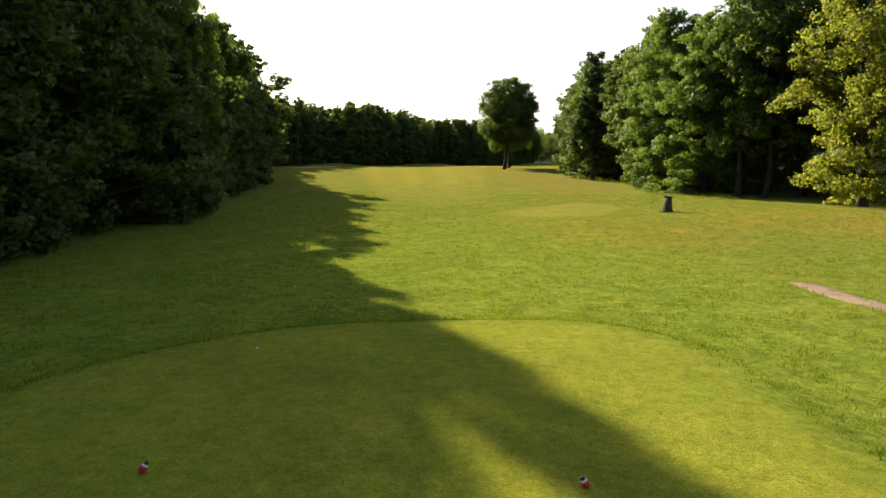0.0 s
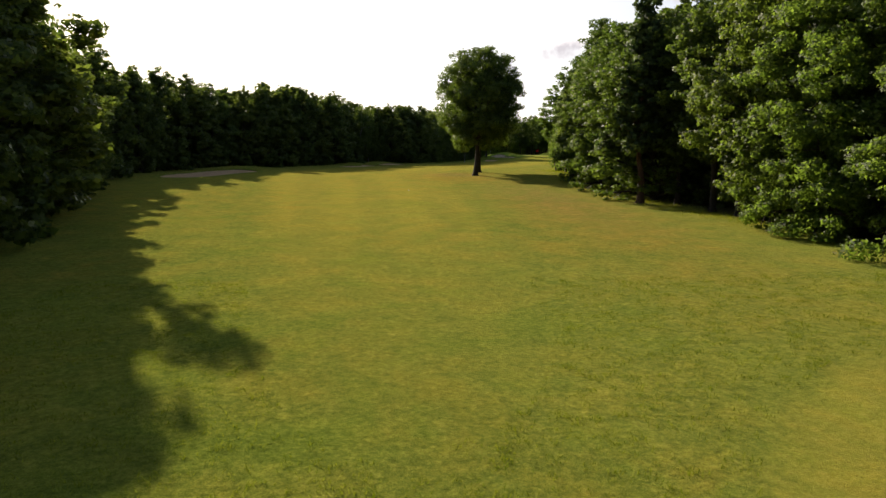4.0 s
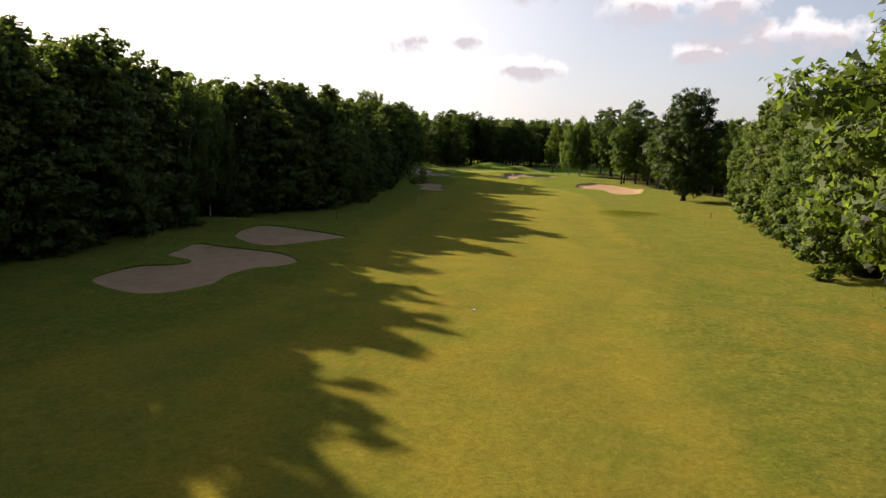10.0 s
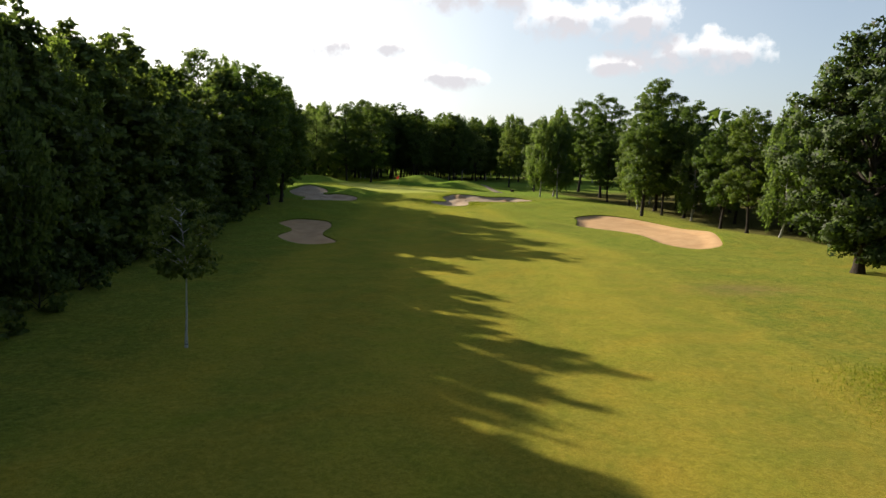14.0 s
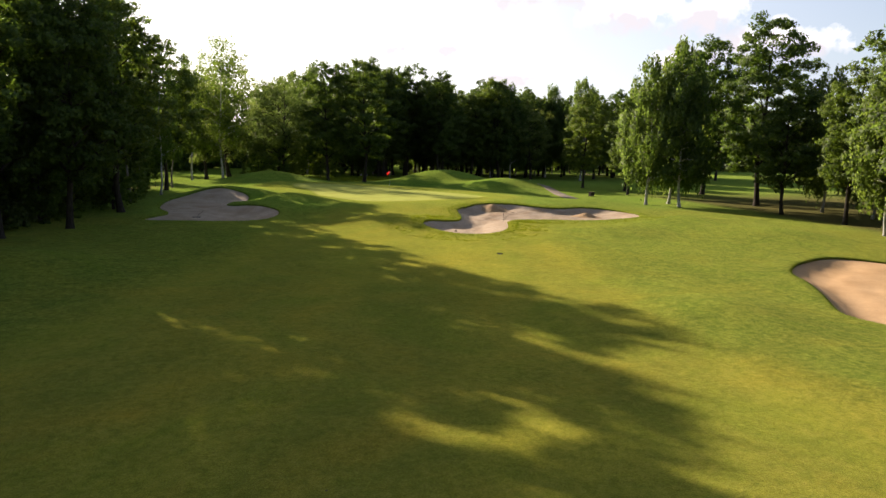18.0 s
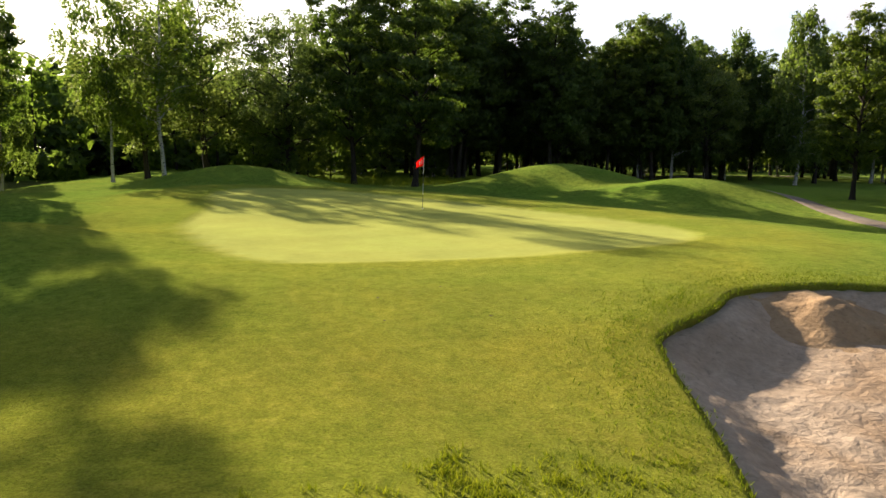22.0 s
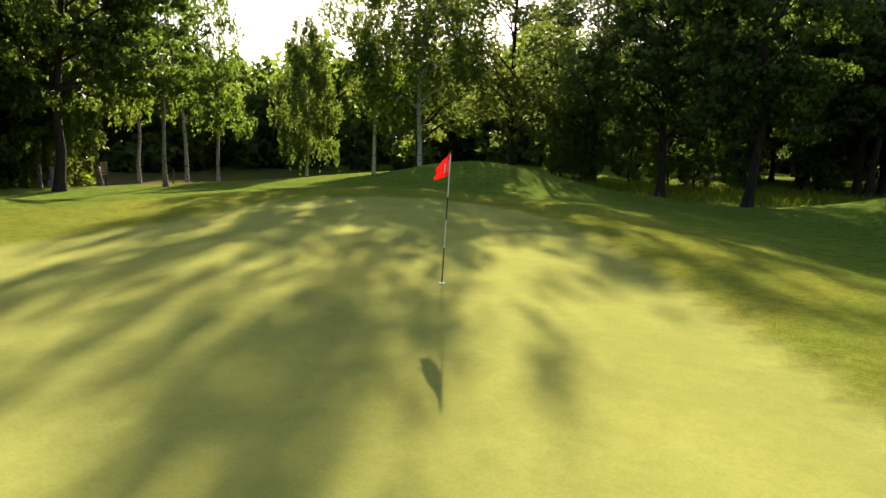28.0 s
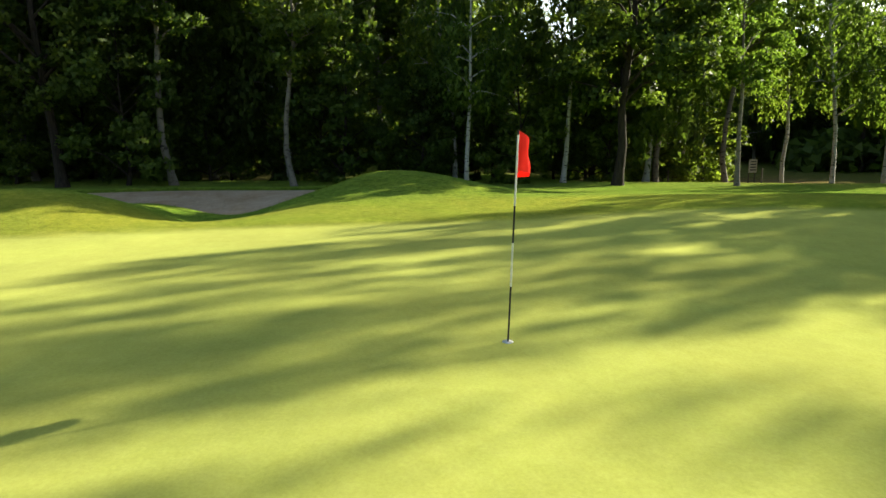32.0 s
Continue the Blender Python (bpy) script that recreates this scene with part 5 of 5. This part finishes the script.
def build_rake(x, y, z, turn, tilt):
    top = new("bunker_rake")
    rod("handle", (0, 0, 0.03), (1.5, 0, 0.05), 0.014, WOOD, top)
    part("head", box_bm(0.05, 0.62, 0.03, (0, 0, 0.03), 0.006), BLACK, top)
    for i in range(11):
        rod("tine", (0, -0.28 + i * 0.056, 0.02), (0.0, -0.28 + i * 0.056, -0.05), 0.006, BLACK, top, 6)
    top.matrix_world = Matrix.Translation((x, y, z + 0.03)) @ pose(0, 0, 0, 0, tilt, turn) @ Matrix.Scale(0.55 if tilt == 0 else 1.0, 4)
    return tagged(top, "bunker rake with wooden handle and black head lying down", "rake", "bunker rakes")




def build_stick(x, y, turn):
    """Broken dark branch with a paler split underside."""
    top = new("fallen_branch")
    z = hz(x, y) + 0.035
    v, f = tubes([[((-0.16, 0, 0), 0.030), ((-0.05, 0.012, 0.006), 0.026), ((0.07, -0.004, 0.004), 0.022), ((0.17, 0.01, -0.006), 0.008)]], 8)
    mesh_part("bark", mesh_arrays("bark", v, f, DARK_WOOD, True), top)
    v, f = tubes([[((-0.13, -0.03, -0.018), 0.012), ((0.0, -0.026, -0.016), 0.016), ((0.11, -0.02, -0.018), 0.006)]], 6)
    mesh_part("split_wood", mesh_arrays("split_wood", v, f, WHITE, True), top, "pale split wood")
    top.matrix_world = Matrix.Translation((x, y, z)) @ pose(0, 0, 0, 0, 0, turn)
    return tagged(top, "short broken dark branch lying on the fairway", "branch")


build_stick(65.08, 315.48, -15)
build_rake(49.0, 336.2, sand_z(49.0, 336.2, "green_left") + 0.02, 70, -12)


def build_board(x, y, z, turn):
    top = new("wooden_board")
    part("plank", box_bm(0.30, 0.11, 0.04, (0, 0, 0.02), 0.008), DARK_WOOD, top)
    part("batten", box_bm(0.05, 0.13, 0.03, (0.08, 0, 0.055), 0.006), WOOD, top)
    top.matrix_world = Matrix.Translation((x, y, z)) @ pose(0, 0, 0, 12, 0, turn)
    return tagged(top, "short dark wooden board lying in the bunker sand", "board")


build_board(66.2, 325.8, sand_z(66.2, 325.8, "green_side") + 0.01, 35)


def build_disc(x, y):
    top = new("yardage_marker")
    bm = bmesh.new()
    bmesh.ops.create_cone(bm, cap_ends=True, segments=18, radius1=0.09, radius2=0.085, depth=0.04)
    part("disc", bm, WHITE, top, "white disc")
    bm = bmesh.new()
    bmesh.ops.create_cone(bm, cap_ends=True, segments=18, radius1=0.12, radius2=0.115, depth=0.025)
    part("rim", bm, BLACK, top, "black rim")
    top.matrix_world = Matrix.Translation((x, y, hz(x, y) + 0.02))
    return tagged(top, "small white distance marker set flush in the fairway", "distance marker", "distance markers")


for x, y in ((1.4, 128.4), (9.3, 193.5), (-6.5, 169.5)):
    build_disc(x, y)
for x, y in ((-7.2, 21.2), (-4.4, 20.0), (-4.3, 23.5), (-3.2, 11.5)):
    bm = bmesh.new()
    bmesh.ops.create_icosphere(bm, subdivisions=3, radius=0.0215)
    ball = part("golf_ball", bm, WHITE, None, "", True)
    ball.location = (x, y, hz(x, y) + 0.03)
    tagged(ball, "white golf ball lying in the shaded grass", "golf ball", "golf balls")
for k, (x, y) in enumerate(((65.5, 340.0), (66.9, 338.0), (65.7, 337.3), (64.7, 337.1), (65.7, 336.0), (67.4, 336.1), (68.2, 336.9), (65.8, 339.9), (68.0, 340.7), (59.1, 263.1), (51.5, 292.0), (57.0, 289.0))):
    clod = build_heap(x, y, 0.011 + 0.006 * (k % 3), 0.014, SOIL if k % 2 else WOOD, "turf_clod", "small brown clod of turf on the grass", "turf clod", k)
    clod.location.z = hz(x, y) + 0.01
    tagged(clod, group="turf clods")


# ---------------------------------------------------------------- path, box, sign, fence, house
def strip(name, pts, width, mat, lift, label):
    p = np.array(pts, float)
    t = np.linspace(0, len(p) - 1, 40)
    c = np.stack([np.interp(t, range(len(p)), p[:, 0]), np.interp(t, range(len(p)), p[:, 1])], 1)
    for _ in range(4):
        c[1:-1] = (c[:-2] + 2 * c[1:-1] + c[2:]) / 4
    tang = np.gradient(c, axis=0)
    nrm = np.stack([tang[:, 1], -tang[:, 0]], 1) / np.linalg.norm(tang, axis=1, keepdims=True)
    rows = []
    for o in (-0.55, -0.5, -0.2, 0.2, 0.5, 0.55):
        q = c + nrm * o * width
        rows.append(np.stack([q[:, 0], q[:, 1], ground_z(q[:, 0], q[:, 1]) + (lift if abs(o) < 0.52 else -0.03)], 1))
    v = np.concatenate(rows)
    n = len(c)
    f = [(r * n + k, r * n + k + 1, (r + 1) * n + k + 1, (r + 1) * n + k) for r in range(5) for k in range(n - 1)]
    return tagged(new(name, mesh_arrays(name, v, f, mat, True)), label, "path", kind="structure")


PATH_DUST = sand_material("pale_gravel", (0.20, 0.16, 0.12), (0.32, 0.26, 0.20))
strip("path", [(87.5, 345.5), (90.2, 352), (91.5, 358), (92.6, 364), (93.6, 371)], 1.3, PATH_DUST, 0.03, "narrow pale gravel path beside the green")
strip("path", [(11.2, 21.2), (11.0, 19.6), (10.95, 18.2), (11.1, 16.8), (11.7, 15.2), (12.6, 13.6)], 0.85, sand_material("bare_earth", (0.27, 0.18, 0.11), (0.40, 0.28, 0.18), 0.5), 0.015, "bare sandy strip worn into the rough beside the tee")
strip("path", [(95, 420), (112, 417), (135, 420), (160, 428)], 2.2, PATH_DUST, 0.03, "pale track beyond the grove")


def build_bin():
    top = new("tee_box")
    part("body", box_bm(0.62, 0.45, 0.42, (0, 0, 0.25), 0.02), DARK_WOOD, top)
    part("lid", box_bm(0.68, 0.5, 0.05, (0, 0, 0.485), 0.012), WOOD, top, "weathered wooden lid")
    for i, (a, b) in enumerate(((-0.25, -0.17), (0.25, -0.17), (0.25, 0.17), (-0.25, 0.17))):
        part("foot", box_bm(0.07, 0.07, 0.12, (a, b, 0.0)), DARK_WOOD, top)
    top.matrix_world = Matrix.Translation((93.8, 353.6, hz(93.8, 353.6) + 0.03)) @ pose(0, 0, 0, 0, 0, 15)
    return tagged(top, "low dark wooden box beside the path", "box")


build_bin()


def build_sign():
    top = new("course_sign")
    for x in (-0.28, 0.28):
        part("post", box_bm(0.08, 0.08, 2.0, (x, 0, 0.9), 0.01), WOOD, top)
    part("board", box_bm(0.72, 0.045, 1.0, (0, -0.07, 1.35), 0.008), plain_material("pale_board", (0.42, 0.38, 0.32), 0.6), top, "pale information board")
    for i in range(4):
        part("text_bar", box_bm(0.5, 0.008, 0.09, (0, -0.098, 1.68 - 0.21 * i)), BLACK, top, "dark bar of unreadable writing")
    top.matrix_world = Matrix.Translation((25.5, 381.3, hz(25.5, 381.3))) @ pose(0, 0, 0, 0, 0, 100)
    return tagged(top, "wooden two-post course sign beside the worn path", "sign")


build_sign()


def build_fence():
    top = new("garden_fence")
    a, b, n = Vector((33, 90, 0)), Vector((66, 74, 0)), 17
    turn = math.degrees(math.atan2(b.y - a.y, b.x - a.x))
    panel_len = (b - a).length / n
    first = None
    for i in range(n):
        p = a.lerp(b, (i + 0.5) / n)
        q = a.lerp(b, i / n)
        z = hz(p.x, p.y)
        o = part("panel", box_bm(panel_len - 0.1, 0.04, 1.75, (0, 0, 0.93), 0.0), WOOD, top)
        o.matrix_world = Matrix.Translation((p.x, p.y, z)) @ pose(0, 0, 0, 0, 0, turn)
        o = part("fence_post", box_bm(0.1, 0.1, 2.0, (0, 0, 0.95), 0.01), DARK_WOOD, top)
        o.matrix_world = Matrix.Translation((q.x, q.y, z)) @ pose(0, 0, 0, 0, 0, turn)
    return tagged(top, "dark wooden garden fence behind the trees", "fence")


build_fence()


def build_house():
    """Cream rendered house with a tiled roof, seen between the trunks."""
    top = new("house")
    cream = plain_material("cream_plaster", (0.62, 0.50, 0.36), 0.85, 0.2, 0.12, 2.0)
    tile = plain_material("brown_roof_tiles", (0.16, 0.085, 0.06), 0.8, 0.2, 0.35, 6.0)
    glass = plain_material("dark_window_glass", (0.03, 0.035, 0.04), 0.08, 0.6)
    L, W, H, R = 24.0, 9.0, 5.4, 8.6
    part("wall", box_bm(L, W, H + 1.5, (0, 0, (H - 1.5) / 2)), cream, top, "cream rendered walls")
    bm = bmesh.new()
    o = 0.5
    v = [bm.verts.new(c) for c in ((-L / 2 - o, -W / 2 - o, H - 0.1), (L / 2 + o, -W / 2 - o, H - 0.1), (L / 2 + o, W / 2 + o, H - 0.1), (-L / 2 - o, W / 2 + o, H - 0.1), (-L / 2 + 3, 0, R), (L / 2 - 3, 0, R))]
    for f in ((0, 1, 5, 4), (1, 2, 5), (2, 3, 4, 5), (3, 0, 4), (3, 2, 1, 0)):
        bm.faces.new([v[i] for i in f])
    roof = part("roof", bm, tile, top, "brown tiled hipped roof")
    part("chimney", box_bm(0.8, 0.8, 2.0, (4, 0.5, R - 0.4)), cream, roof)
    part("gutter", box_bm(L + 1.0, 0.12, 0.12, (0, -W / 2 - 0.5, H - 0.12)), WHITE, top, "white gutter")
    for i in range(7):
        x = -L / 2 + 2.2 + i * 3.2
        for z in (1.2, 3.9):
            w = part("window", box_bm(1.2, 0.10, 1.25, (x, -W / 2 - 0.02, z)), WHITE, top, "white framed window")
            for dx in (-0.28, 0.28):
                part("pane", box_bm(0.48, 0.03, 1.05, (x + dx, -W / 2 - 0.075, z)), glass, w)
    top.matrix_world = Matrix.Translation((54, 104, hz(54, 104))) @ pose(0, 0, 0, 0, 0, -28)
    return tagged(top, "cream rendered house with brown tiled roof behind trees", "house")


build_house()
